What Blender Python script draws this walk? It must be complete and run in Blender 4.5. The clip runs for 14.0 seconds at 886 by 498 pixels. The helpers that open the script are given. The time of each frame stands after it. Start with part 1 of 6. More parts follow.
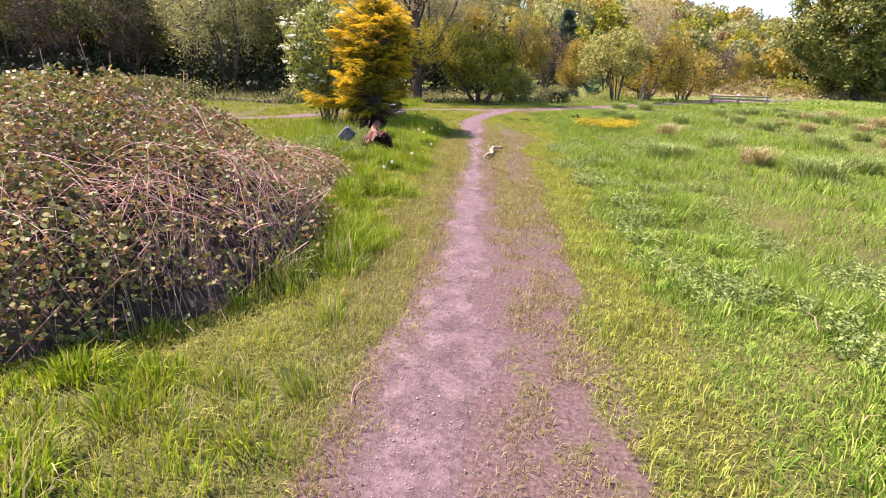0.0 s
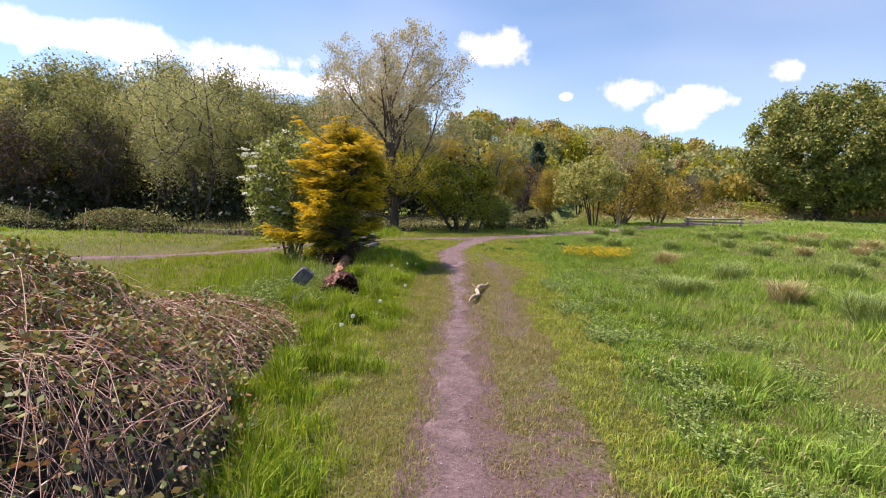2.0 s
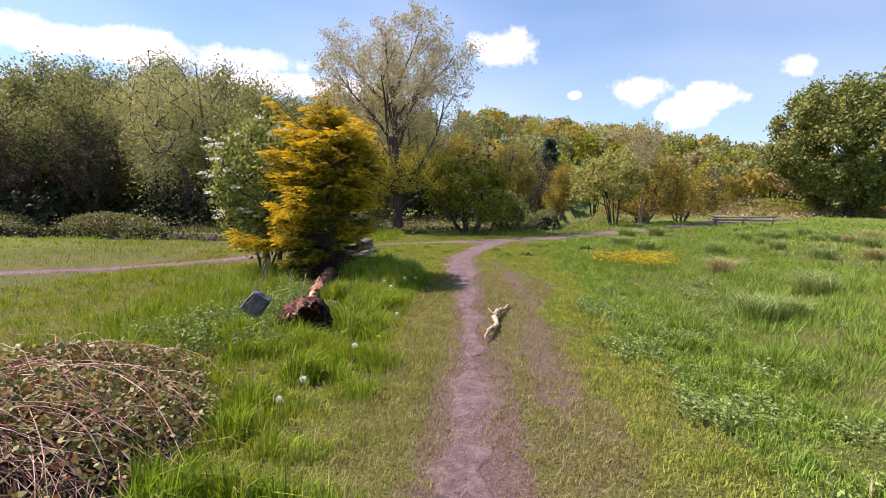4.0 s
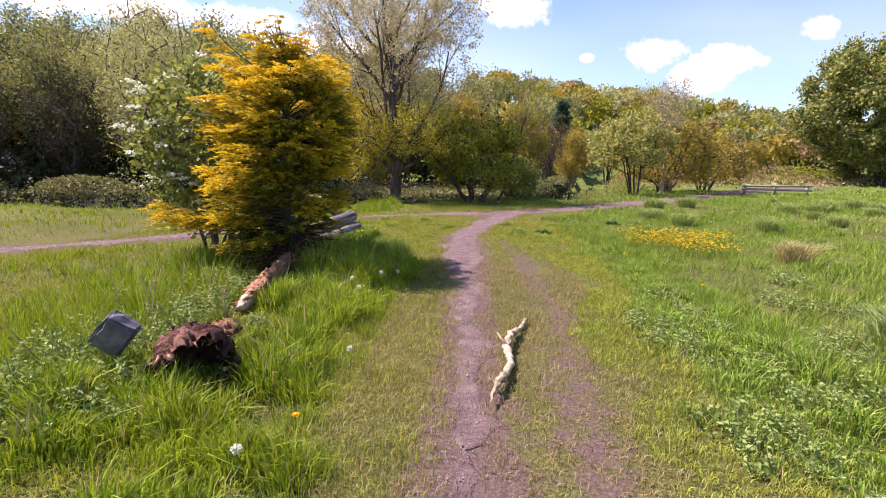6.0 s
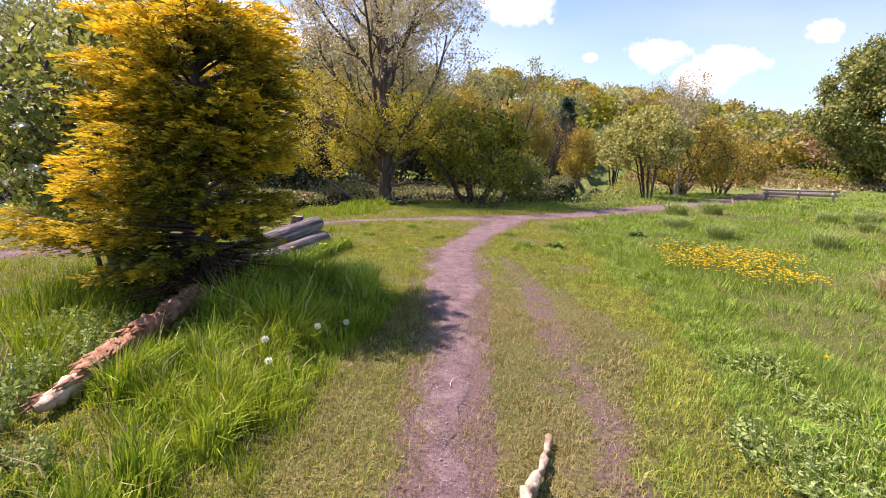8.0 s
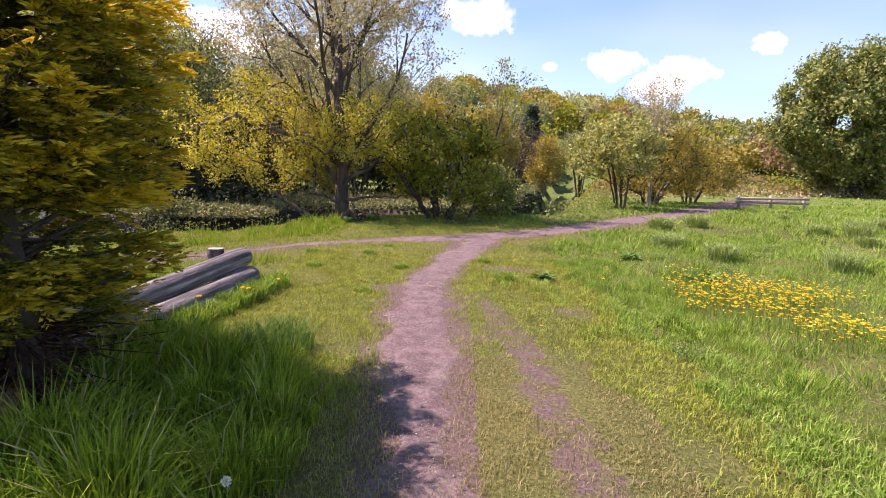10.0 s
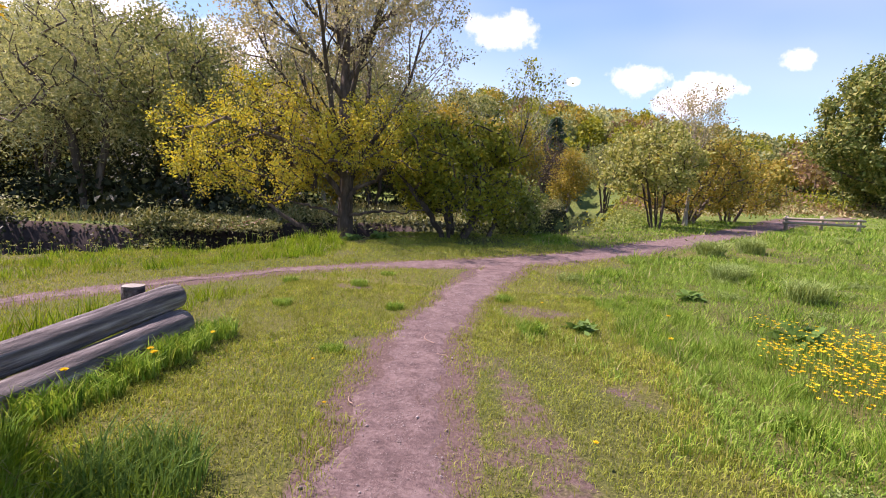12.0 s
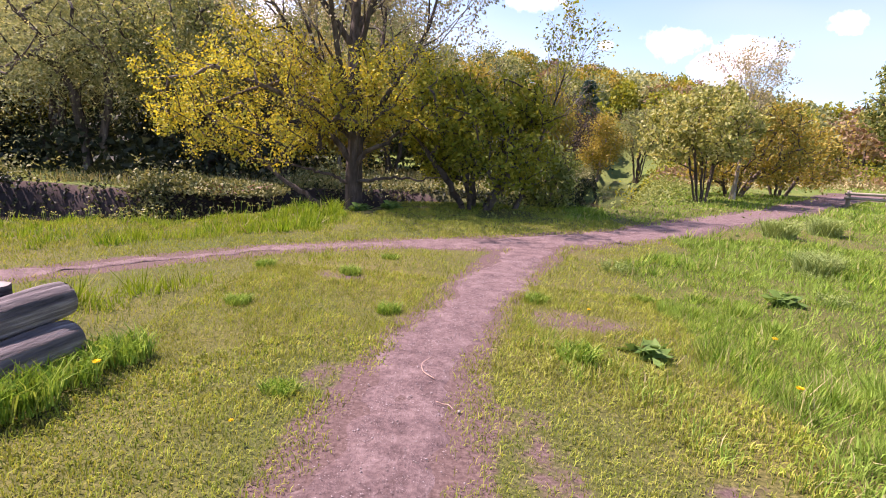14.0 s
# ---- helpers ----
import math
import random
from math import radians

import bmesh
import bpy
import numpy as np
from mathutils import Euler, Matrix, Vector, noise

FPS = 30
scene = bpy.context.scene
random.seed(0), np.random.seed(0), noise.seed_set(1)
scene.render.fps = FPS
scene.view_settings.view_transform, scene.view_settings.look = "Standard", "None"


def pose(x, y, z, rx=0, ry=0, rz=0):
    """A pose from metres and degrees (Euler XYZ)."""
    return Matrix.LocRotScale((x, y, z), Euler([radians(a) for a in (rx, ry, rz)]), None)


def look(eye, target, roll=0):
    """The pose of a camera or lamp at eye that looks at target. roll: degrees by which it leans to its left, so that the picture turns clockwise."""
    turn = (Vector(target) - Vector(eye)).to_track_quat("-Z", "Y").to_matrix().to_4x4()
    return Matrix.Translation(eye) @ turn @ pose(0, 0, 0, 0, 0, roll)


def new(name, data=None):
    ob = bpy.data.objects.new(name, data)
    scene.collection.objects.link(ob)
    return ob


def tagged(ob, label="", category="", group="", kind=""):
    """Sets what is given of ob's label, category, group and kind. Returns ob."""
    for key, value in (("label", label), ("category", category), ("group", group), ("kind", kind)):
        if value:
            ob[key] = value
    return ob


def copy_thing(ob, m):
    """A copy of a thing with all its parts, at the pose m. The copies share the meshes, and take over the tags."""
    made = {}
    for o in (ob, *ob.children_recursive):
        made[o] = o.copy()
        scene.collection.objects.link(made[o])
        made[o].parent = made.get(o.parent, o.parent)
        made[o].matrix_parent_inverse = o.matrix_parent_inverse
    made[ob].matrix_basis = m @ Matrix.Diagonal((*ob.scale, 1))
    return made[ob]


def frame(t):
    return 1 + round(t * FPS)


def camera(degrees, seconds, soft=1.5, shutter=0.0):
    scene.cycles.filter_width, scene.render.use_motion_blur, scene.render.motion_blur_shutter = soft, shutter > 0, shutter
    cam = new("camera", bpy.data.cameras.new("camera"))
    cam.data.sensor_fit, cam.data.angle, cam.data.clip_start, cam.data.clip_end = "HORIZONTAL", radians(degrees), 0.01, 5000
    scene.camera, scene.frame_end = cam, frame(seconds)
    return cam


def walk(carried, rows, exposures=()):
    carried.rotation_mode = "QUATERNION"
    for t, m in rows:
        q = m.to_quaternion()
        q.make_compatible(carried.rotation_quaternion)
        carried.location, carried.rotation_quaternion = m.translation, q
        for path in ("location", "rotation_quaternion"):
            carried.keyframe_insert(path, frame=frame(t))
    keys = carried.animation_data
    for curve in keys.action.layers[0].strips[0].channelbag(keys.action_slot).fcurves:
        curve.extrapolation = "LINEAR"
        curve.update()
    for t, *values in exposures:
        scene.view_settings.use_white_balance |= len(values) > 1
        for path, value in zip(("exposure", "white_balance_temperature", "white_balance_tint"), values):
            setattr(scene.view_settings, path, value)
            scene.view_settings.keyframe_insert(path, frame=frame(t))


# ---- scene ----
cam = camera(80.1, 14.0, soft=1.0)
PATH = [
    (0, (0.038, 0.576, 1.438), (-0.116, 2.463, 0.794), 2.1),
    (0.5, (-0.005, 0.986, 1.478), (-0.165, 2.923, 1.009), 1.5),
    (1, (-0.006, 1.355, 1.501), (-0.142, 3.324, 1.182), 1.0),
    (1.5, (-0.03, 1.79, 1.502), (-0.124, 3.776, 1.286), 1.4),
    (2, (-0.08, 2.275, 1.489), (-0.178, 4.263, 1.295), 1.2),
    (2.5, (-0.101, 2.802, 1.462), (-0.221, 4.791, 1.289), 1.2),
    (3, (-0.107, 3.359, 1.444), (-0.232, 5.349, 1.294), 0.3),
    (3.2, (-0.11, 3.573, 1.416), (-0.231, 5.564, 1.266), 0.2),
    (5.3, (-0.174, 5.76, 1.475), (-0.339, 7.731, 1.177), 1.1),
    (5.5, (-0.151, 6.009, 1.45), (-0.328, 7.978, 1.147), 0.7),
    (6, (-0.124, 6.607, 1.421), (-0.282, 8.574, 1.099), 1.0),
    (6.5, (-0.089, 7.12, 1.404), (-0.252, 9.088, 1.086), 0.9),
    (7, (-0.072, 7.673, 1.409), (-0.24, 9.644, 1.118), 0.9),
    (7.5, (-0.079, 8.213, 1.402), (-0.245, 10.184, 1.11), 1.4),
    (8, (-0.109, 8.737, 1.397), (-0.267, 10.704, 1.066), 1.9),
    (8.2, (-0.142, 8.939, 1.382), (-0.288, 10.903, 1.032), 1.9),
    (10.3, (-0.212, 10.674, 1.5), (-0.231, 12.656, 1.231), 1.4),
    (10.5, (-0.191, 10.848, 1.505), (-0.215, 12.834, 1.263), 1.1),
    (11, (-0.156, 11.333, 1.506), (-0.194, 13.319, 1.277), 1.2),
    (11.5, (-0.119, 11.791, 1.51), (-0.186, 13.776, 1.269), 1.9),
    (12, (-0.103, 12.271, 1.487), (-0.208, 14.252, 1.233), 2.4),
    (12.5, (-0.122, 12.751, 1.471), (-0.262, 14.724, 1.178), 2.5),
    (13, (-0.135, 13.14, 1.45), (-0.283, 15.104, 1.107), 2.4),
    (13.5, (-0.082, 13.498, 1.433), (-0.241, 15.456, 1.053), 3.1),
    (14, (-0.1, 13.901, 1.432), (-0.286, 15.855, 1.049), 3.3),
]
walk(cam, [(t, look(eye, target, roll)) for t, eye, target, roll in PATH],
     exposures=[(0.0, 1.50, 6750, 41), (0.5, 1.44, 6750, 40), (1.0, 1.26, 6750, 38), (1.5, 0.95, 6700, 32), (3.0, 0.77, 6650, 30), (5.5, 1.03, 6700, 36), (8.0, 1.16, 6750, 40),
                (10.5, 1.16, 6650, 37), (11.5, 1.00, 6650, 35), (12.5, 1.01, 6650, 36), (14.0, 1.29, 6750, 42)])

# ---- world, sun, exposure ----
SUN_AZ, SUN_EL = radians(-78), radians(56)
sun_dir = Vector((math.sin(SUN_AZ) * math.cos(SUN_EL), math.cos(SUN_AZ) * math.cos(SUN_EL), math.sin(SUN_EL)))
lamp = bpy.data.lights.new("sun", "SUN")
lamp.energy, lamp.angle, lamp.color = 5.0, radians(0.55), (1.0, 0.95, 0.87)
new("sun", lamp).matrix_world = look(sun_dir * 80, (0, 0, 0))

world = bpy.data.worlds.new("sky")
scene.world = world
world.use_nodes = True
wn, wl = world.node_tree.nodes, world.node_tree.links
wn.clear()
w_out, w_bg, w_sky = wn.new("ShaderNodeOutputWorld"), wn.new("ShaderNodeBackground"), wn.new("ShaderNodeTexSky")
w_sky.sky_type, w_sky.sun_disc = "NISHITA", False
w_sky.sun_elevation, w_sky.sun_rotation = SUN_EL, SUN_AZ
w_sky.air_density, w_sky.dust_density, w_sky.ozone_density = 1.0, 0.5, 2.0
w_bg.inputs["Strength"].default_value = 0.078
w_co = wn.new("ShaderNodeTexCoord")
w_noise = wn.new("ShaderNodeTexNoise")
w_noise.inputs["Scale"].default_value, w_noise.inputs["Detail"].default_value, w_noise.inputs["Roughness"].default_value = 16.0, 8.0, 0.62
wl.new(w_co.outputs["Generated"], w_noise.inputs["Vector"])


def w_math(op, a, b=None):
    n = wn.new("ShaderNodeMath")
    n.operation = op
    for i, v in enumerate((a, b)):
        if v is None:
            continue
        if isinstance(v, (int, float)):
            n.inputs[i].default_value = v
        else:
            wl.new(v, n.inputs[i])
    return n.outputs[0]


# azimuth, elevation, half width, half height in degrees
CLOUDS = [(2.2, 15.3, 4.2, 2.3), (-7.5, 22.5, 5.4, 3.0), (16.0, 10.7, 3.0, 1.9), (20.2, 8.6, 3.6, 1.9), (22.6, 9.8, 3.0, 1.6), (29.5, 11.8, 2.4, 1.5),
          (9.6, 10.6, 0.9, 0.6), (23.5, 4.2, 3.0, 0.8), (-36, 13.0, 20.0, 2.0), (-20, 11.0, 16.0, 1.6), (-60, 24.0, 18.0, 7.0),
          (70, 20, 9, 3), (125, 18, 10, 4), (-130, 20, 10, 4)]
mask = None
for az, el, hw, hh in CLOUDS:
    a, e = radians(az), radians(el)
    sub = wn.new("ShaderNodeVectorMath")
    sub.operation = "SUBTRACT"
    wl.new(w_co.outputs["Generated"], sub.inputs[0])
    sub.inputs[1].default_value = (math.sin(a) * math.cos(e), math.cos(a) * math.cos(e), math.sin(e))
    rot = wn.new("ShaderNodeVectorRotate")
    rot.rotation_type = "Z_AXIS"
    wl.new(sub.outputs[0], rot.inputs["Vector"])
    rot.inputs["Angle"].default_value = a
    mul = wn.new("ShaderNodeVectorMath")
    mul.operation = "MULTIPLY"
    wl.new(rot.outputs[0], mul.inputs[0])
    mul.inputs[1].default_value = (1 / radians(hw), 0.5, 1 / radians(hh))
    length = wn.new("ShaderNodeVectorMath")
    length.operation = "LENGTH"
    wl.new(mul.outputs[0], length.inputs[0])
    one = w_math("SUBTRACT", 1.0, length.outputs["Value"])
    mask = one if mask is None else w_math("MAXIMUM", mask, one)
mask = w_math("ADD", mask, w_math("MULTIPLY", w_math("SUBTRACT", w_noise.outputs["Fac"], 0.5), 1.9))
w_ramp = wn.new("ShaderNodeMapRange")
w_ramp.interpolation_type = "SMOOTHSTEP"
wl.new(mask, w_ramp.inputs["Value"])
w_ramp.inputs["From Min"].default_value, w_ramp.inputs["From Max"].default_value = 0.0, 0.75
w_thin = wn.new("ShaderNodeTexNoise")
w_thin.inputs["Scale"].default_value, w_thin.inputs["Detail"].default_value = 1.6, 2.5
w_map = wn.new("ShaderNodeMapping")
w_map.inputs["Scale"].default_value = (1, 1, 3.0)
wl.new(w_co.outputs["Generated"], w_map.inputs["Vector"])
wl.new(w_map.outputs[0], w_thin.inputs["Vector"])
w_veil = wn.new("ShaderNodeMapRange")
wl.new(w_thin.outputs["Fac"], w_veil.inputs["Value"])
w_veil.inputs["From Min"].default_value, w_veil.inputs["From Max"].default_value = 0.46, 0.95
w_veil.inputs["To Max"].default_value = 0.28
cover = w_math("MAXIMUM", w_ramp.outputs[0], w_veil.outputs[0])
w_mix = wn.new("ShaderNodeMix")
w_mix.data_type = "RGBA"
w_tint = wn.new("ShaderNodeMix")
w_tint.data_type, w_tint.blend_type = "RGBA", "MULTIPLY"
w_tint.inputs["Factor"].default_value = 1.0
w_tint.inputs["B"].default_value = (1.0, 1.28, 1.3, 1)
wl.new(w_sky.outputs[0], w_tint.inputs["A"])
wl.new(cover, w_mix.inputs["Factor"])
wl.new(w_tint.outputs["Result"], w_mix.inputs["A"])
w_mix.inputs["B"].default_value = (11.5, 11.8, 12.2, 1)
wl.new(w_mix.outputs["Result"], w_bg.inputs["Color"])
wl.new(w_bg.outputs[0], w_out.inputs["Surface"])


# ---- materials ----
def shader(name):
    m = bpy.data.materials.new(name)
    m.use_nodes = True
    nt = m.node_tree
    p = nt.nodes["Principled BSDF"]
    return m, nt.nodes, nt.links, p


def ramp(ns, stops):
    r = ns.new("ShaderNodeValToRGB")
    while len(r.color_ramp.elements) < len(stops):
        r.color_ramp.elements.new(0.5)
    for e, (at, c) in zip(r.color_ramp.elements, stops):
        e.position, e.color = at, (*c, 1)
    return r


def noise_node(ns, ls, scale, detail=4, rough=0.6, vector=None):
    n = ns.new("ShaderNodeTexNoise")
    n.inputs["Scale"].default_value, n.inputs["Detail"].default_value, n.inputs["Roughness"].default_value = scale, detail, rough
    if vector is not None:
        ls.new(vector, n.inputs["Vector"])
    return n


def blend(ns, ls, mode, fac, a, b):
    n = ns.new("ShaderNodeMix")
    n.data_type, n.blend_type = "RGBA", mode
    for key, v in (("Factor", fac), ("A", a), ("B", b)):
        if isinstance(v, (int, float)):
            n.inputs[key].default_value = v
        elif isinstance(v, tuple):
            n.inputs[key].default_value = (*v, 1)
        else:
            ls.new(v, n.inputs[key])
    return n.outputs["Result"]


def leaf_material(name, cols, patch=None, patch_scale=0.6, trans=0.35, rough=0.55, spec=0.14, glow=(1.2, 1.08, 0.6), tip=None, mottle=0.25):
    """Leaves and blades: colour by island, patches of a second colour at metre scale, light let through."""
    m, ns, ls, p = shader(name)
    geo = ns.new("ShaderNodeNewGeometry")
    n = len(cols)
    r = ramp(ns, [(i / max(1, n - 1), c) for i, c in enumerate(cols)])
    ls.new(geo.outputs["Random Per Island"], r.inputs["Fac"])
    col = r.outputs["Color"]
    if patch:
        big = noise_node(ns, ls, patch_scale, 5, 0.65, geo.outputs["Position"])
        s = ramp(ns, [(0.42, (0, 0, 0)), (0.66, (1, 1, 1))])
        ls.new(big.outputs["Fac"], s.inputs["Fac"])
        col = blend(ns, ls, "MIX", s.outputs["Color"], col, patch)
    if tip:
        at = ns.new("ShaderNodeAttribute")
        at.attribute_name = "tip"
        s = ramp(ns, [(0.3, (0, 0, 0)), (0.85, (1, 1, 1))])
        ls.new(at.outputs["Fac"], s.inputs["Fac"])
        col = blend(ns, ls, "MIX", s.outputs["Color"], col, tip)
    fine = noise_node(ns, ls, 7, 5, 0.7, geo.outputs["Position"])
    vary = ramp(ns, [(0.3, (1 - mottle,) * 3), (0.7, (1 + mottle * 0.8,) * 3)])
    ls.new(fine.outputs["Fac"], vary.inputs["Fac"])
    col = blend(ns, ls, "MULTIPLY", 1.0, col, vary.outputs["Color"])
    ls.new(col, p.inputs["Base Color"])
    p.inputs["Roughness"].default_value = rough
    p.inputs["Specular IOR Level"].default_value = spec
    tr = ns.new("ShaderNodeBsdfTranslucent")
    ls.new(blend(ns, ls, "MULTIPLY", 1.0, col, glow), tr.inputs["Color"])
    mix = ns.new("ShaderNodeMixShader")
    mix.inputs["Fac"].default_value = trans
    ls.new(p.outputs[0], mix.inputs[1])
    ls.new(tr.outputs[0], mix.inputs[2])
    ls.new(mix.outputs[0], ns["Material Output"].inputs["Surface"])
    return m


def rough_material(name, cols, scale, detail=8, stretch=(1, 1, 1), rough=0.85, bump=0.4, bump_scale=None, bump_dist=0.01, speck=None, spec=0.25):
    """Bark, soil, stone, weathered wood: two scales of noise through a colour ramp, with relief."""
    m, ns, ls, p = shader(name)
    co = ns.new("ShaderNodeTexCoord")
    mp = ns.new("ShaderNodeMapping")
    mp.inputs["Scale"].default_value = stretch
    ls.new(co.outputs["Object"], mp.inputs["Vector"])
    a = noise_node(ns, ls, scale, detail, 0.65, mp.outputs[0])
    b = noise_node(ns, ls, scale * 0.17, 4, 0.6, mp.outputs[0])
    add = ns.new("ShaderNodeMath")
    add.operation = "ADD"
    ls.new(a.outputs["Fac"], add.inputs[0])
    ls.new(b.outputs["Fac"], add.inputs[1])
    half = ns.new("ShaderNodeMath")
    half.operation = "MULTIPLY"
    half.inputs[1].default_value = 0.5
    ls.new(add.outputs[0], half.inputs[0])
    n = len(cols)
    r = ramp(ns, [(0.37 + 0.26 * i / max(1, n - 1), c) for i, c in enumerate(cols)])
    ls.new(half.outputs[0], r.inputs["Fac"])
    col = r.outputs["Color"]
    if speck:
        v = ns.new("ShaderNodeTexVoronoi")
        v.inputs["Scale"].default_value = speck[0]
        ls.new(co.outputs["Object"], v.inputs["Vector"])
        s = ramp(ns, [(0.0, (1, 1, 1)), (speck[1], (0, 0, 0))])
        ls.new(v.outputs["Distance"], s.inputs["Fac"])
        gate = noise_node(ns, ls, speck[0] * 0.05, 3, 0.6, co.outputs["Object"])
        g = ramp(ns, [(0.42, (0, 0, 0)), (0.62, (1, 1, 1))])
        ls.new(gate.outputs["Fac"], g.inputs["Fac"])
        both = blend(ns, ls, "MULTIPLY", 1.0, s.outputs["Color"], g.outputs["Color"])
        col = blend(ns, ls, "MIX", both, col, speck[2])
    ls.new(col, p.inputs["Base Color"])
    p.inputs["Roughness"].default_value = rough
    p.inputs["Specular IOR Level"].default_value = spec
    bn = noise_node(ns, ls, bump_scale or scale * 2, 8, 0.7, mp.outputs[0])
    bp = ns.new("ShaderNodeBump")
    bp.inputs["Strength"].default_value, bp.inputs["Distance"].default_value = bump, bump_dist
    ls.new(bn.outputs["Fac"], bp.inputs["Height"])
    ls.new(bp.outputs[0], p.inputs["Normal"])
    return m


M_BARK = rough_material("bark_grey_brown", [(0.035, 0.026, 0.021), (0.1, 0.075, 0.058), (0.22, 0.17, 0.135)], 9, stretch=(1, 1, 0.25), bump=0.8, bump_dist=0.03)
M_BARK_DARK = rough_material("bark_dark", [(0.035, 0.026, 0.022), (0.085, 0.065, 0.052), (0.16, 0.125, 0.1)], 10, stretch=(1, 1, 0.3), bump=0.7, bump_dist=0.02)
M_BARK_PALE = rough_material("bark_pale", [(0.12, 0.1, 0.085), (0.25, 0.215, 0.18), (0.42, 0.38, 0.33)], 10, stretch=(1, 1, 0.3), bump=0.6, bump_dist=0.02)
M_PATH = rough_material("trodden_earth", [(0.08, 0.05, 0.047), (0.145, 0.096, 0.09), (0.23, 0.163, 0.152)], 34, bump=0.9, bump_scale=90, bump_dist=0.016, speck=(170, 0.28, (0.36, 0.29, 0.275)))
M_LOG = rough_material("weathered_log", [(0.022, 0.018, 0.021), (0.17, 0.145, 0.143), (0.5, 0.45, 0.42)], 18, stretch=(1, 0.07, 1), bump=1.0, bump_scale=26, bump_dist=0.03)
M_LOG_END = rough_material("sawn_end_grain", [(0.19, 0.165, 0.145), (0.35, 0.315, 0.28)], 24, bump=0.5)
M_ROT = rough_material("rotten_heartwood", [(0.02, 0.01, 0.01), (0.09, 0.035, 0.028), (0.34, 0.17, 0.12)], 16, bump=1.0, bump_dist=0.03)
M_ROT_PALE = rough_material("crumbling_sapwood", [(0.11, 0.05, 0.028), (0.34, 0.17, 0.095), (0.56, 0.38, 0.26)], 18, stretch=(1, 0.25, 1), bump=1.0, bump_dist=0.02)
M_ROT_ORANGE = rough_material("rotten_orange_wood", [(0.06, 0.025, 0.014), (0.22, 0.095, 0.048), (0.42, 0.26, 0.16)], 24, stretch=(1, 0.3, 1), bump=1.0, bump_dist=0.03)
M_STICK = rough_material("barkless_branch", [(0.07, 0.042, 0.025), (0.36, 0.265, 0.175), (0.6, 0.5, 0.38)], 26, stretch=(1, 0.45, 1), bump=0.8, bump_dist=0.01)
M_STONE = rough_material("grey_stone", [(0.07, 0.068, 0.078), (0.13, 0.127, 0.14), (0.2, 0.195, 0.205)], 12, bump=0.5)
M_PEBBLE = rough_material("pebble", [(0.14, 0.1, 0.095), (0.3, 0.24, 0.225), (0.46, 0.4, 0.38)], 30, bump=0.3)
M_TIMBER = rough_material("grey_timber", [(0.22, 0.18, 0.135), (0.42, 0.36, 0.28)], 9, stretch=(0.2, 1, 1), bump=0.5)
M_STEEL = rough_material("galvanised_steel", [(0.3, 0.31, 0.33), (0.42, 0.43, 0.45)], 3, bump=0.1)
M_CANE = leaf_material("bramble_cane", [(0.14, 0.045, 0.04), (0.3, 0.13, 0.105), (0.48, 0.28, 0.22), (0.62, 0.42, 0.34)], trans=0.0, rough=0.6)
M_CANE_DEAD = leaf_material("dead_cane", [(0.3, 0.17, 0.12), (0.5, 0.33, 0.25), (0.68, 0.5, 0.4)], trans=0.1, rough=0.7)
M_BRAMBLE = leaf_material("bramble_leaf", [(0.06, 0.085, 0.026), (0.13, 0.165, 0.046), (0.23, 0.25, 0.08), (0.34, 0.3, 0.13), (0.3, 0.14, 0.07), (0.155, 0.185, 0.054)], trans=0.22, rough=0.55, spec=0.25)
M_THICKET_CORE = rough_material("thicket_core", [(0.035, 0.025, 0.02), (0.085, 0.062, 0.046), (0.15, 0.11, 0.085)], 14, bump=1.0, bump_dist=0.04)
M_TURF = leaf_material("short_turf", [(0.13, 0.2, 0.024), (0.22, 0.31, 0.034), (0.34, 0.38, 0.055), (0.43, 0.4, 0.1), (0.25, 0.34, 0.043)], patch=(0.29, 0.32, 0.065), patch_scale=0.9, trans=0.3, mottle=0.5, spec=0.05)
M_WORN = leaf_material("worn_turf", [(0.19, 0.185, 0.055), (0.29, 0.25, 0.09), (0.36, 0.28, 0.14), (0.22, 0.24, 0.055)], trans=0.25)
M_TALL = leaf_material("tall_grass", [(0.06, 0.125, 0.011), (0.13, 0.24, 0.018), (0.24, 0.36, 0.03), (0.38, 0.43, 0.075)], patch=(0.24, 0.32, 0.03), patch_scale=1.1, trans=0.28, mottle=0.45, glow=(1.35, 1.25, 0.45), spec=0.05)
M_MEADOW = leaf_material("meadow_grass", [(0.06, 0.135, 0.016), (0.13, 0.255, 0.026), (0.25, 0.385, 0.045), (0.39, 0.44, 0.11)], patch=(0.22, 0.34, 0.06), patch_scale=0.7, trans=0.28, mottle=0.45, spec=0.05)
M_STRAW = leaf_material("dry_grass", [(0.3, 0.26, 0.11), (0.45, 0.38, 0.2), (0.3, 0.32, 0.12)], trans=0.25, rough=0.7)
M_NETTLE = leaf_material("grey_green_weed", [(0.142, 0.215, 0.054), (0.231, 0.316, 0.09), (0.347, 0.417, 0.144)], trans=0.25)
M_DOCK = leaf_material("broad_weed_leaf", [(0.0864, 0.166, 0.036), (0.158, 0.256, 0.0576)], trans=0.3)
M_YELLOW = leaf_material("yellow_petal", [(0.85, 0.5, 0.01), (0.9, 0.62, 0.02), (0.9, 0.7, 0.05)], trans=0.25, glow=(1.1, 1.0, 0.4))
M_WHITE = leaf_material("white_blossom", [(0.72, 0.74, 0.6), (0.82, 0.82, 0.72)], trans=0.25, glow=(1, 1, 0.9))
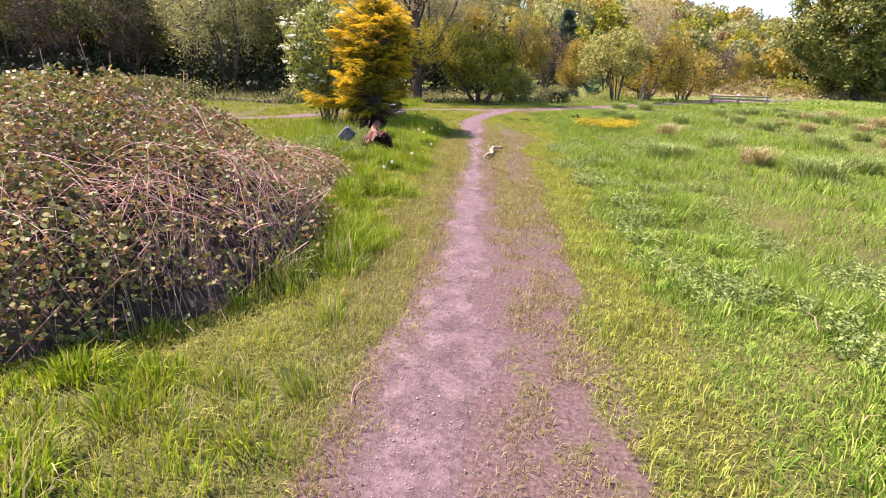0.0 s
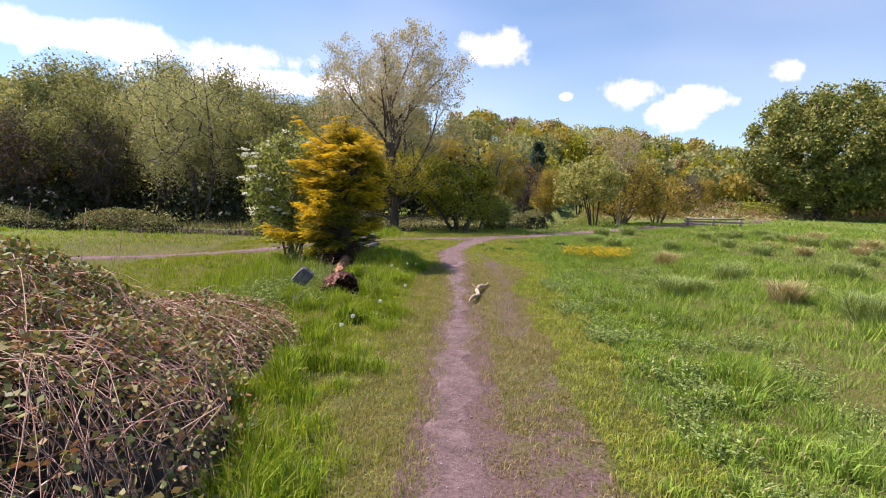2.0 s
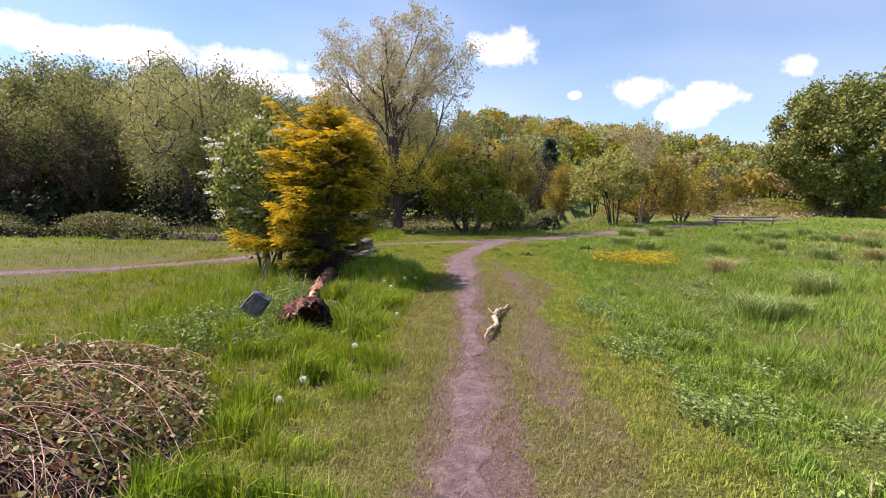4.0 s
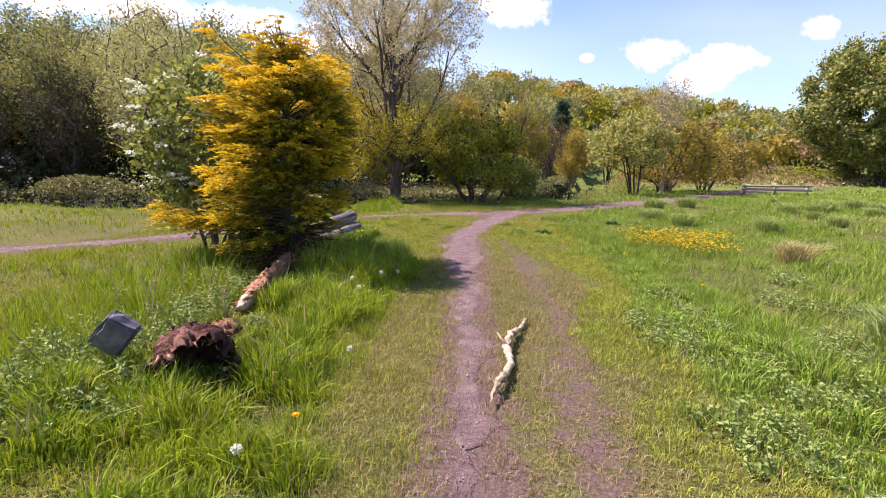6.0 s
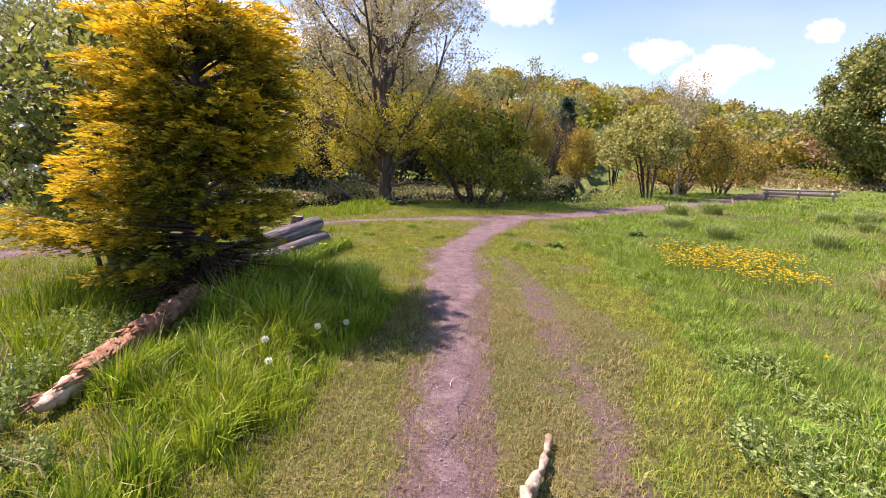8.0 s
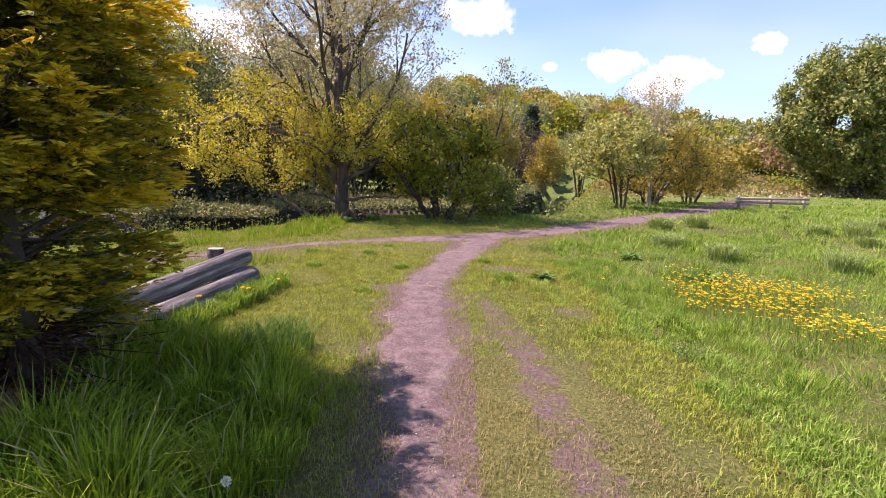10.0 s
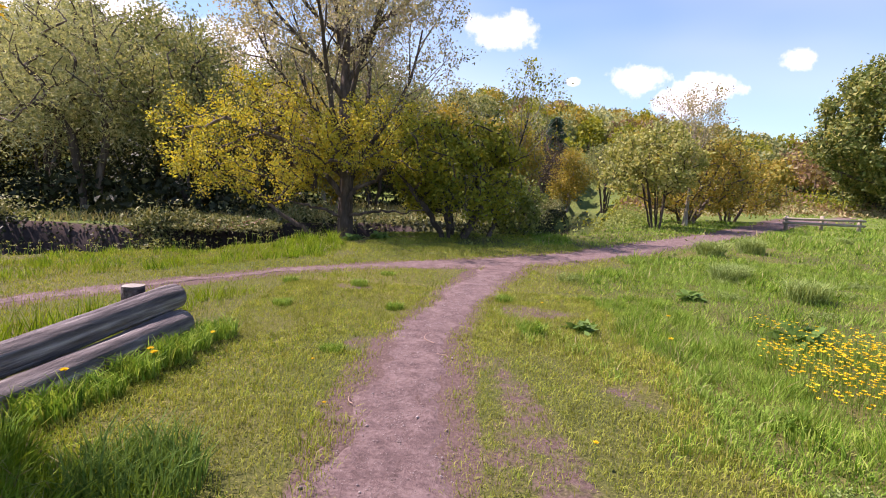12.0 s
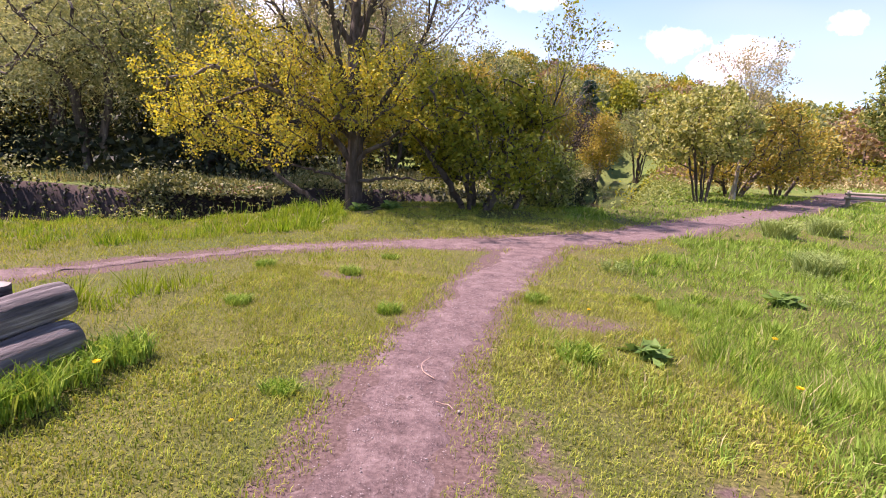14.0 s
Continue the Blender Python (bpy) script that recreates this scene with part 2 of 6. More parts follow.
M_OAK = leaf_material("young_oak_leaf", [(0.31, 0.28, 0.035), (0.5, 0.43, 0.055), (0.49, 0.48, 0.08), (0.3, 0.36, 0.065)], trans=0.42, glow=(1.3, 1.1, 0.4))
M_OAK_TOP = leaf_material("opening_leaf", [(0.34, 0.28, 0.16), (0.48, 0.42, 0.27), (0.42, 0.41, 0.2)], trans=0.35, glow=(1.1, 1.05, 0.7))
M_BUSH = leaf_material("bush_leaf", [(0.14, 0.165, 0.024), (0.24, 0.255, 0.033), (0.36, 0.35, 0.047), (0.17, 0.225, 0.03)], trans=0.38, glow=(1.3, 1.15, 0.45))
M_PALE = leaf_material("pale_flowering_leaf", [(0.19, 0.23, 0.06), (0.32, 0.34, 0.1), (0.5, 0.48, 0.21), (0.24, 0.28, 0.066)], trans=0.38)
M_GOLD = leaf_material("bronze_leaf", [(0.29, 0.21, 0.04), (0.4, 0.3, 0.06), (0.33, 0.3, 0.07), (0.23, 0.235, 0.06)], trans=0.38, glow=(1.25, 1.1, 0.5))
M_CHEST = leaf_material("heavy_green_leaf", [(0.085, 0.125, 0.04), (0.15, 0.2, 0.056), (0.27, 0.29, 0.085), (0.42, 0.39, 0.13)], trans=0.3)
M_WOODLEAF = leaf_material("woodland_leaf", [(0.11, 0.145, 0.055), (0.19, 0.225, 0.09), (0.28, 0.3, 0.13), (0.37, 0.35, 0.16)], trans=0.35)
M_WILLOW = leaf_material("willow_leaf", [(0.24, 0.28, 0.13), (0.37, 0.4, 0.2), (0.53, 0.52, 0.29)], trans=0.38)
M_BROWNLEAF = leaf_material("reddish_bud", [(0.208, 0.124, 0.078), (0.299, 0.195, 0.117), (0.26, 0.221, 0.104)], trans=0.3)
M_SCRUB = leaf_material("bank_bramble_leaf", [(0.08, 0.1, 0.035), (0.16, 0.18, 0.065), (0.27, 0.275, 0.11), (0.38, 0.36, 0.18)], trans=0.2, mottle=0.5)
# Near-black leaf colour that paints in the shade of wood and bank.
M_SHADE_LEAF = leaf_material("shade_dark_leaf", [(0.018, 0.026, 0.014), (0.035, 0.045, 0.02), (0.06, 0.068, 0.03)], trans=0.12, spec=0.25)
# Darker copy of reddish_bud, with the wood's shade put into the colour.
M_BUD_SHADED = leaf_material("shaded_bud", [(0.06, 0.045, 0.04), (0.1, 0.075, 0.06), (0.14, 0.11, 0.07)], trans=0.2)
M_ROWAN = leaf_material("blossom_tree_leaf", [(0.14, 0.185, 0.055), (0.235, 0.28, 0.08), (0.35, 0.39, 0.125)], trans=0.38)
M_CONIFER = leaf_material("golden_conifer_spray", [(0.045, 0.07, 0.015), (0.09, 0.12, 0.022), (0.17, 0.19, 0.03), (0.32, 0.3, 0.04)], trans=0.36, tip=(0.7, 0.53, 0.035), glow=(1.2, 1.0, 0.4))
M_SPRUCE = leaf_material("blue_green_needles", [(0.05, 0.095, 0.065), (0.09, 0.14, 0.1)], trans=0.15)


def ground_material():
    m, ns, ls, p = shader("meadow_ground")
    geo = ns.new("ShaderNodeNewGeometry")
    at = ns.new("ShaderNodeAttribute")
    at.attribute_name = "bare"
    a = noise_node(ns, ls, 5.5, 8, 0.65, geo.outputs["Position"])
    b = noise_node(ns, ls, 0.35, 5, 0.6, geo.outputs["Position"])
    c = noise_node(ns, ls, 42, 4, 0.7, geo.outputs["Position"])
    lush = ns.new("ShaderNodeAttribute")
    lush.attribute_name = "lush"
    bank_shade = ns.new("ShaderNodeAttribute")
    bank_shade.attribute_name = "bank_shade"
    far = ramp(ns, [(0.3, (0.055, 0.082, 0.02)), (0.5, (0.105, 0.14, 0.032)), (0.7, (0.175, 0.19, 0.055))])
    ls.new(a.outputs["Fac"], far.inputs["Fac"])
    underlay = ramp(ns, [(0.3, (0.035, 0.038, 0.013)), (0.5, (0.08, 0.08, 0.026)), (0.7, (0.17, 0.15, 0.06))])
    ls.new(c.outputs["Fac"], underlay.inputs["Fac"])
    turf = blend(ns, ls, "MIX", lush.outputs["Fac"], underlay.outputs["Color"], far.outputs["Color"])
    wide = ramp(ns, [(0.35, (0.75, 0.9, 0.7)), (0.65, (1.25, 1.15, 1.05))])
    ls.new(b.outputs["Fac"], wide.inputs["Fac"])
    green = blend(ns, ls, "MULTIPLY", 1.0, turf, wide.outputs["Color"])
    soil = ramp(ns, [(0.3, (0.055, 0.034, 0.03)), (0.5, (0.105, 0.069, 0.061)), (0.72, (0.17, 0.12, 0.105))])
    ls.new(c.outputs["Fac"], soil.inputs["Fac"])
    add = ns.new("ShaderNodeMath")
    add.operation = "MULTIPLY_ADD"
    ls.new(a.outputs["Fac"], add.inputs[0])
    add.inputs[1].default_value = 1.1
    ls.new(at.outputs["Fac"], add.inputs[2])
    cut = ramp(ns, [(0.8, (0, 0, 0)), (1.0, (1, 1, 1))])
    ls.new(add.outputs[0], cut.inputs["Fac"])
    dry = blend(ns, ls, "MIX", cut.outputs["Color"], green, soil.outputs["Color"])
    # Shade of the river banks painted in as near-black earth.
    ls.new(blend(ns, ls, "MIX", bank_shade.outputs["Fac"], dry, (0.035, 0.028, 0.026)), p.inputs["Base Color"])
    p.inputs["Roughness"].default_value = 0.95
    p.inputs["Specular IOR Level"].default_value = 0.15
    bp = ns.new("ShaderNodeBump")
    bp.inputs["Strength"].default_value, bp.inputs["Distance"].default_value = 0.5, 0.02
    ls.new(c.outputs["Fac"], bp.inputs["Height"])
    ls.new(bp.outputs[0], p.inputs["Normal"])
    return m


M_GROUND = ground_material()
M_WATER, _ns, _ls, _p = shader("river_water")
_p.inputs["Base Color"].default_value = (0.035, 0.03, 0.02, 1)
_p.inputs["Roughness"].default_value = 0.06
_wn = noise_node(_ns, _ls, 3.0, 4, 0.6)
_wb = _ns.new("ShaderNodeBump")
_wb.inputs["Strength"].default_value, _wb.inputs["Distance"].default_value = 0.25, 0.05
_ls.new(_wn.outputs["Fac"], _wb.inputs["Height"])
_ls.new(_wb.outputs[0], _p.inputs["Normal"])


# ---- mesh helpers ----
def mesh_np(name, verts, faces, mat, smooth=False, attrs=None):
    """A mesh of triangles from arrays."""
    verts, faces = np.asarray(verts, np.float32), np.asarray(faces, np.int32)
    me = bpy.data.meshes.new(name)
    me.vertices.add(len(verts))
    me.vertices.foreach_set("co", verts.ravel())
    me.loops.add(faces.size)
    me.loops.foreach_set("vertex_index", faces.ravel())
    me.polygons.add(len(faces))
    me.polygons.foreach_set("loop_start", np.arange(0, faces.size, 3, dtype=np.int32))
    for key, values in (attrs or {}).items():
        me.attributes.new(key, "FLOAT", "POINT").data.foreach_set("value", np.asarray(values, np.float32))
    me.materials.append(mat)
    me.update(calc_edges=True)
    if smooth:
        me.polygons.foreach_set("use_smooth", np.ones(len(faces), bool))
    return me


def thing(name, x, y, z, label, category, group="", turn=0.0):
    ob = new(name)
    ob.empty_display_size = 0.2
    ob.matrix_basis = pose(x, y, z, 0, 0, turn)
    return tagged(ob, label, category, group)


def part(name, me, parent, label=""):
    ob = new(name, me)
    ob.parent = parent
    return tagged(ob, label)


def join(chunks):
    """Several (verts, faces) as one."""
    vs, fs, n = [], [], 0
    for v, f in chunks:
        vs.append(np.asarray(v, float).reshape(-1, 3))
        fs.append(np.asarray(f, int).reshape(-1, 3) + n)
        n += len(vs[-1])
    return np.concatenate(vs), np.concatenate(fs)


def unit(v):
    return v / np.maximum(np.linalg.norm(v, axis=-1, keepdims=True), 1e-9)


def tubes(p0, p1, r0, r1, sides=5):
    """Tapered pieces of limb, one for each pair of ends."""
    p0, p1 = np.asarray(p0, float), np.asarray(p1, float)
    r0, r1 = np.asarray(r0, float), np.asarray(r1, float)
    d = unit(p1 - p0)
    ref = np.where(np.abs(d[:, 2:3]) > 0.9, np.array([[1.0, 0, 0]]), np.array([[0, 0, 1.0]]))
    u = unit(np.cross(d, ref))
    w = np.cross(d, u)
    ang = np.arange(sides) * 2 * np.pi / sides
    ring = u[:, None] * np.cos(ang)[None, :, None] + w[:, None] * np.sin(ang)[None, :, None]
    v = np.concatenate([p0[:, None] + ring * r0[:, None, None], p1[:, None] + ring * r1[:, None, None]], 1)
    i = np.arange(sides)
    j = (i + 1) % sides
    quad = np.concatenate([np.stack([i, j, j + sides], 1), np.stack([i, j + sides, i + sides], 1)])
    f = (np.arange(len(p0)) * 2 * sides)[:, None, None] + quad[None]
    return v.reshape(-1, 3), f.reshape(-1, 3)


def line_tube(pts, radii, sides=8, rng=None, rough=0.0, caps=True):
    """One limb along a line of points, skinned as a single tube."""
    pts, radii = np.asarray(pts, float), np.asarray(radii, float)
    n = len(pts)
    d = unit(np.gradient(pts, axis=0))
    ref = np.array([0, 0, 1.0]) if abs(d[0, 2]) < 0.9 else np.array([1.0, 0, 0])
    u = unit(np.cross(d, ref[None]))
    w = np.cross(d, u)
    ang = np.arange(sides) * 2 * np.pi / sides
    rr = np.repeat(radii[:, None], sides, 1)
    if rng is not None:
        rr = rr * (1 + rough * rng.standard_normal(rr.shape))
    v = (pts[:, None] + (u[:, None] * np.cos(ang)[None, :, None] + w[:, None] * np.sin(ang)[None, :, None]) * rr[:, :, None]).reshape(-1, 3)
    f = []
    for k in range(n - 1):
        for a in range(sides):
            b = (a + 1) % sides
            f += [(k * sides + a, k * sides + b, (k + 1) * sides + b), (k * sides + a, (k + 1) * sides + b, (k + 1) * sides + a)]
    if caps:
        v = np.concatenate([v, pts[:1], pts[-1:]])
        for a in range(sides):
            b = (a + 1) % sides
            f += [(n * sides, b, a), (n * sides + 1, (n - 1) * sides + a, (n - 1) * sides + b)]
    return v, np.array(f)


def leaf_cards(p, d, size, aspect=0.55, rng=None, fold=0.18):
    """Folded pointed leaves: at p, along d, of the given lengths."""
    n = len(p)
    d = unit(d)
    side = unit(np.cross(d, unit(rng.standard_normal((n, 3)))))
    up = np.cross(side, d)
    s = np.asarray(size).reshape(-1, 1) * np.ones((n, 1))
    mid = p + d * s * 0.45 - up * s * fold
    v = np.stack([p, mid + side * s * aspect * 0.5 + up * s * fold, p + d * s, mid - side * s * aspect * 0.5 + up * s * fold], 1)
    f = (np.arange(n) * 4)[:, None, None] + np.array([[0, 1, 2], [0, 2, 3]])[None]
    return v.reshape(-1, 3), f.reshape(-1, 3)


def leaf_chips(p, d, size, aspect, rng):
    """Small three-cornered leaves for crowns that stay far off."""
    n = len(p)
    d = unit(d)
    side = unit(np.cross(d, unit(rng.standard_normal((n, 3)))))
    s = np.asarray(size).reshape(-1, 1) * np.ones((n, 1))
    v = np.stack([p - side * s * aspect * 0.5, p + side * s * aspect * 0.5, p + d * s], 1)
    return v.reshape(-1, 3), np.arange(n * 3).reshape(-1, 3)


def tuft_cells(x, y, size, seed):
    """Offset of each place from the middle of its grass tuft, and a number for the tuft."""
    g = np.random.RandomState(seed).uniform(0, 1, (64, 64, 3))
    i, j = np.floor(x / size).astype(int), np.floor(y / size).astype(int)
    best, ox, oy, tag = np.full(len(x), 9e9), np.zeros(len(x)), np.zeros(len(x)), np.zeros(len(x))
    for di in (-1, 0, 1):
        for dj in (-1, 0, 1):
            c = g[(i + di) % 64, (j + dj) % 64]
            dx, dy = x - (i + di + c[:, 0]) * size, y - (j + dj + c[:, 1]) * size
            d = np.hypot(dx, dy)
            s = d < best
            best, ox, oy, tag = np.where(s, d, best), np.where(s, dx, ox), np.where(s, dy, oy), np.where(s, c[:, 2], tag)
    return best / size, ox / size, oy / size, tag


def blades(p, height, width, lean, rng, segments=2, push=None):
    """Grass blades: bent strips that end in a point."""
    n = len(p)
    a = rng.uniform(0, 2 * np.pi, n)
    side = np.stack([np.cos(a), np.sin(a), np.zeros(n)], 1)
    b = rng.uniform(0, 2 * np.pi, n)
    out = np.stack([np.cos(b), np.sin(b), np.zeros(n)], 1) * (lean * rng.uniform(0.2, 1.4, n))[:, None]
    out += np.array([0.10, 0.02, 0]) * lean[:, None] if np.ndim(lean) else 0
    if push is not None:
        out[:, :2] = out[:, :2] * 0.7 + push
    h, w = height[:, None], width[:, None]
    up = np.array([[0, 0, 1.0]])
    if segments == 1:
        v = np.stack([p - side * w, p + side * w, p + out * h + up * h], 1)
        f = (np.arange(n) * 3)[:, None] + np.arange(3)[None]
        return v.reshape(-1, 3), f
    m = p + out * h * 0.3 + up * h * 0.6
    v = np.stack([p - side * w * 0.8, p + side * w * 0.8, m + side * w, m - side * w, p + out * h + up * h * (1 - 0.25 * np.minimum(1, lean))[:, None]], 1)
    f = (np.arange(n) * 5)[:, None, None] + np.array([[0, 1, 2], [0, 2, 3], [3, 2, 4]])[None]
    return v.reshape(-1, 3), f.reshape(-1, 3)


def value_noise(x, y, scale, seed):
    """Smooth noise over the plan, about -1 to 1."""
    g = np.random.RandomState(seed).uniform(-1, 1, (64, 64))
    u, v = np.asarray(x) * scale + 17.3, np.asarray(y) * scale + 9.1
    i, j = np.floor(u).astype(int), np.floor(v).astype(int)
    fu, fv = u - i, v - j
    fu, fv = fu * fu * (3 - 2 * fu), fv * fv * (3 - 2 * fv)
    q = lambda a, b: g[a % 64, b % 64]
    return (q(i, j) * (1 - fu) + q(i + 1, j) * fu) * (1 - fv) + (q(i, j + 1) * (1 - fu) + q(i + 1, j + 1) * fu) * fv


def smooth(a, b, v):
    s = np.clip((np.asarray(v, float) - a) / (b - a), 0, 1)
    return s * s * (3 - 2 * s)


def along(line, x, y):
    """Distance to a line of (x, y, ...) rows, the other columns at the nearest place, and the side (left positive)."""
    x, y = np.asarray(x, float), np.asarray(y, float)
    line = np.asarray(line, float)
    best, extra, sign = np.full(x.shape, 1e9), np.zeros(x.shape + (line.shape[1] - 2,)), np.zeros(x.shape)
    for a, b in zip(line[:-1], line[1:]):
        d = b[:2] - a[:2]
        s = np.clip(((x - a[0]) * d[0] + (y - a[1]) * d[1]) / (d @ d), 0, 1)
        dist = np.hypot(x - a[0] - s * d[0], y - a[1] - s * d[1])
        nearer = dist < best
        best = np.where(nearer, dist, best)
        extra = np.where(nearer[..., None], a[2:] + s[..., None] * (b[2:] - a[2:]), extra)
        sign = np.where(nearer, np.sign(d[0] * (y - a[1]) - d[1] * (x - a[0])), sign)
    return best, extra, sign


# ---- plan: lines of x, y, half width ----
FOOTPATH = [(-0.1, -6, 0.36), (-0.16, 0, 0.36), (-0.17, 2.1, 0.33), (-0.13, 3.5, 0.24), (-0.15, 5.5, 0.22), (-0.21, 8.6, 0.19), (-0.2, 9.6, 0.15),
            (-0.24, 11.2, 0.16), (-0.36, 13, 0.23), (-0.48, 15, 0.43), (-0.54, 16.2, 0.4), (-0.5, 17.4, 0.35), (-0.22, 19, 0.36), (0.08, 20.2, 0.38), (0.6, 21.9, 0.42)]
RUT = [(0.42, 8.0, 0.1), (0.46, 9.3, 0.14), (0.52, 10.3, 0.13), (0.56, 11.4, 0.12), (0.5, 13.4, 0.13), (0.42, 14.6, 0.16), (0.3, 15.8, 0.14), (0.1, 16.6, 0.08)]
RIVERSIDE = [(-22, 9.5, 0.35), (-12, 11.8, 0.35), (-7.2, 14.1, 0.26), (-5.7, 15.9, 0.28), (-5.0, 17.8, 0.18), (-4.0, 19.1, 0.19), (-3.0, 20.3, 0.2), (-1.5, 21.4, 0.26), (0.3, 22.1, 0.6),
             (2.5, 23.9, 0.6), (5.6, 27.6, 0.6), (8.6, 31.0, 0.7), (13, 36.8, 0.9), (19, 44, 0.9), (30, 56, 0.9)]
RIVER = [(-60, 20.5), (-30, 25), (-14, 25.4), (-8.6, 24.9), (-7.0, 27.2), (-5.6, 29.6), (-3, 31.2), (0, 32), (3, 35), (5.5, 42), (9, 55), (14, 80), (30, 120)]
WATER_Z = -1.5


def river_gap(x, y):
    """Distance from the river's middle, as if its bed kept one width: it narrows past the bend."""
    d, _, side = along(RIVER, x, y)
    return d + 1.7 * smooth(29.5, 34, y) * smooth(-5, -1, x), side


def height(x, y):
    x, y = np.asarray(x, float), np.asarray(y, float)
    d, side = river_gap(x, y)
    far = side > 0
    d = d + 0.45 * value_noise(x, y, 0.45, 5) + 0.2 * value_noise(x, y, 1.3, 6)
    bed = -1.95
    near_h = bed + (0 - bed) * smooth(2.7, 4.4, d)
    far_top = -0.45 + 0.5 * smooth(5, 30, d)
    far_h = bed + (far_top - bed) * smooth(3.0, 3.8, d)
    h = np.where(far, far_h, near_h)
    fp, _, _ = along(FOOTPATH, x, y)
    rp, _, _ = along(RIVERSIDE, x, y)
    off = smooth(0.5, 1.6, np.minimum(fp, rp))
    h = h + off * (0.05 * value_noise(x, y, 0.55, 1) + 0.02 * value_noise(x, y, 1.7, 2))
    r = np.hypot(x, y - 10)
    az = np.degrees(np.arctan2(x, y - 5))
    top = np.interp(az, [-180, -75, -45, -20, 0, 12, 25, 35, 60, 180], [8, 17, 19, 20, 21, 18, 12, 8, 6, 6])
    start = np.interp(az, [-180, -60, -20, 10, 40, 180], [60, 45, 52, 60, 110, 110])
    h = h + top * smooth(0, 1, (r - start) / 120)
    return h


def height1(x, y):
    return float(height(np.array([x]), np.array([y]))[0])


def graded(lo, hi, step, limit, grow=1.22):
    mid = list(np.arange(lo, hi + step * 0.5, step))
    up, down, s = [], [], step
    a, b = mid[-1], mid[0]
    while a < limit or b > -limit:
        s *= grow
        a, b = a + s, b - s
        up.append(a), down.append(b)
    return np.array(down[::-1] + mid + up)


gx, gy = graded(-10, 10, 0.17, 2500), graded(-1, 34, 0.17, 2500)
GX, GY = np.meshgrid(gx, gy)
gz = height(GX, GY)
fp_d, fp_w, _ = along(FOOTPATH, GX, GY)
rp_d, rp_w, _ = along(RIVERSIDE, GX, GY)
rut_d, rut_w, _ = along(RUT, GX, GY)
bare = np.maximum(1 - smooth(-0.05, 0.17, fp_d - fp_w[..., 0]), 1 - smooth(-0.05, 0.25, rp_d - rp_w[..., 0]))
bare = np.maximum(bare, 0.4 * (1 - smooth(-0.03, 0.18, rut_d - rut_w[..., 0])))
worn = 0.46 * smooth(-0.2, 0.1, GX) * (1 - smooth(0.65, 0.95, GX)) * (1 - smooth(9, 13, GY))
worn = worn * (1 - 0.45 * smooth(4.5, 7, GY))
lawn_bare = 0.42 * smooth(0.3, 0.65, value_noise(GX, GY, 1.3, 81)) * smooth(14.5, 15.5, GY) * (1 - smooth(20, 21, GY)) * smooth(-3, -2.4, GX) * (1 - smooth(1.0, 1.5, GX))
bare = np.maximum(bare, lawn_bare)
rv_d, _ = river_gap(GX, GY)
grassy_bank = smooth(26, 30, GY) * smooth(-4, -1, GX)
bare = np.clip(np.maximum(np.maximum(bare, worn), 0.8 * (1 - smooth(3.6, 4.6, rv_d)) * (1 - grassy_bank)), 0, 1)
nx, ny = len(gx), len(gy)
idx = np.arange(nx * ny).reshape(ny, nx)
quads = np.stack([idx[:-1, :-1], idx[:-1, 1:], idx[1:, 1:], idx[1:, :-1]], -1).reshape(-1, 4)
tri = np.concatenate([quads[:, [0, 1, 2]], quads[:, [0, 2, 3]]])
# The last mask marks where the banks' shade is painted into the ground.
ground = new("ground", mesh_np("ground", np.stack([GX, GY, gz], -1).reshape(-1, 3), tri, M_GROUND, True,
                              {"bare": bare.ravel(), "lush": smooth(9, 16, np.hypot(GX, np.maximum(0, GY - 24))).ravel(), "bank_shade": ((1 - smooth(3.7, 4.3, rv_d)) * (1 - 0.8 * grassy_bank)).ravel()}))
tagged(ground, "open meadow ground with worn turf and a wooded hillside", "ground", kind="structure")


def resample(line, step):
    line = np.asarray(line, float)
    seg = np.concatenate([[0], np.cumsum(np.hypot(*np.diff(line[:, :2], axis=0).T))])
    s = np.arange(0, seg[-1], step)
    out = np.stack([np.interp(s, seg, line[:, k]) for k in range(line.shape[1])], 1)
    k = np.ones(7) / 7
    for c in range(line.shape[1]):
        out[3:-3, c] = np.convolve(out[:, c], k, "valid")
    return out


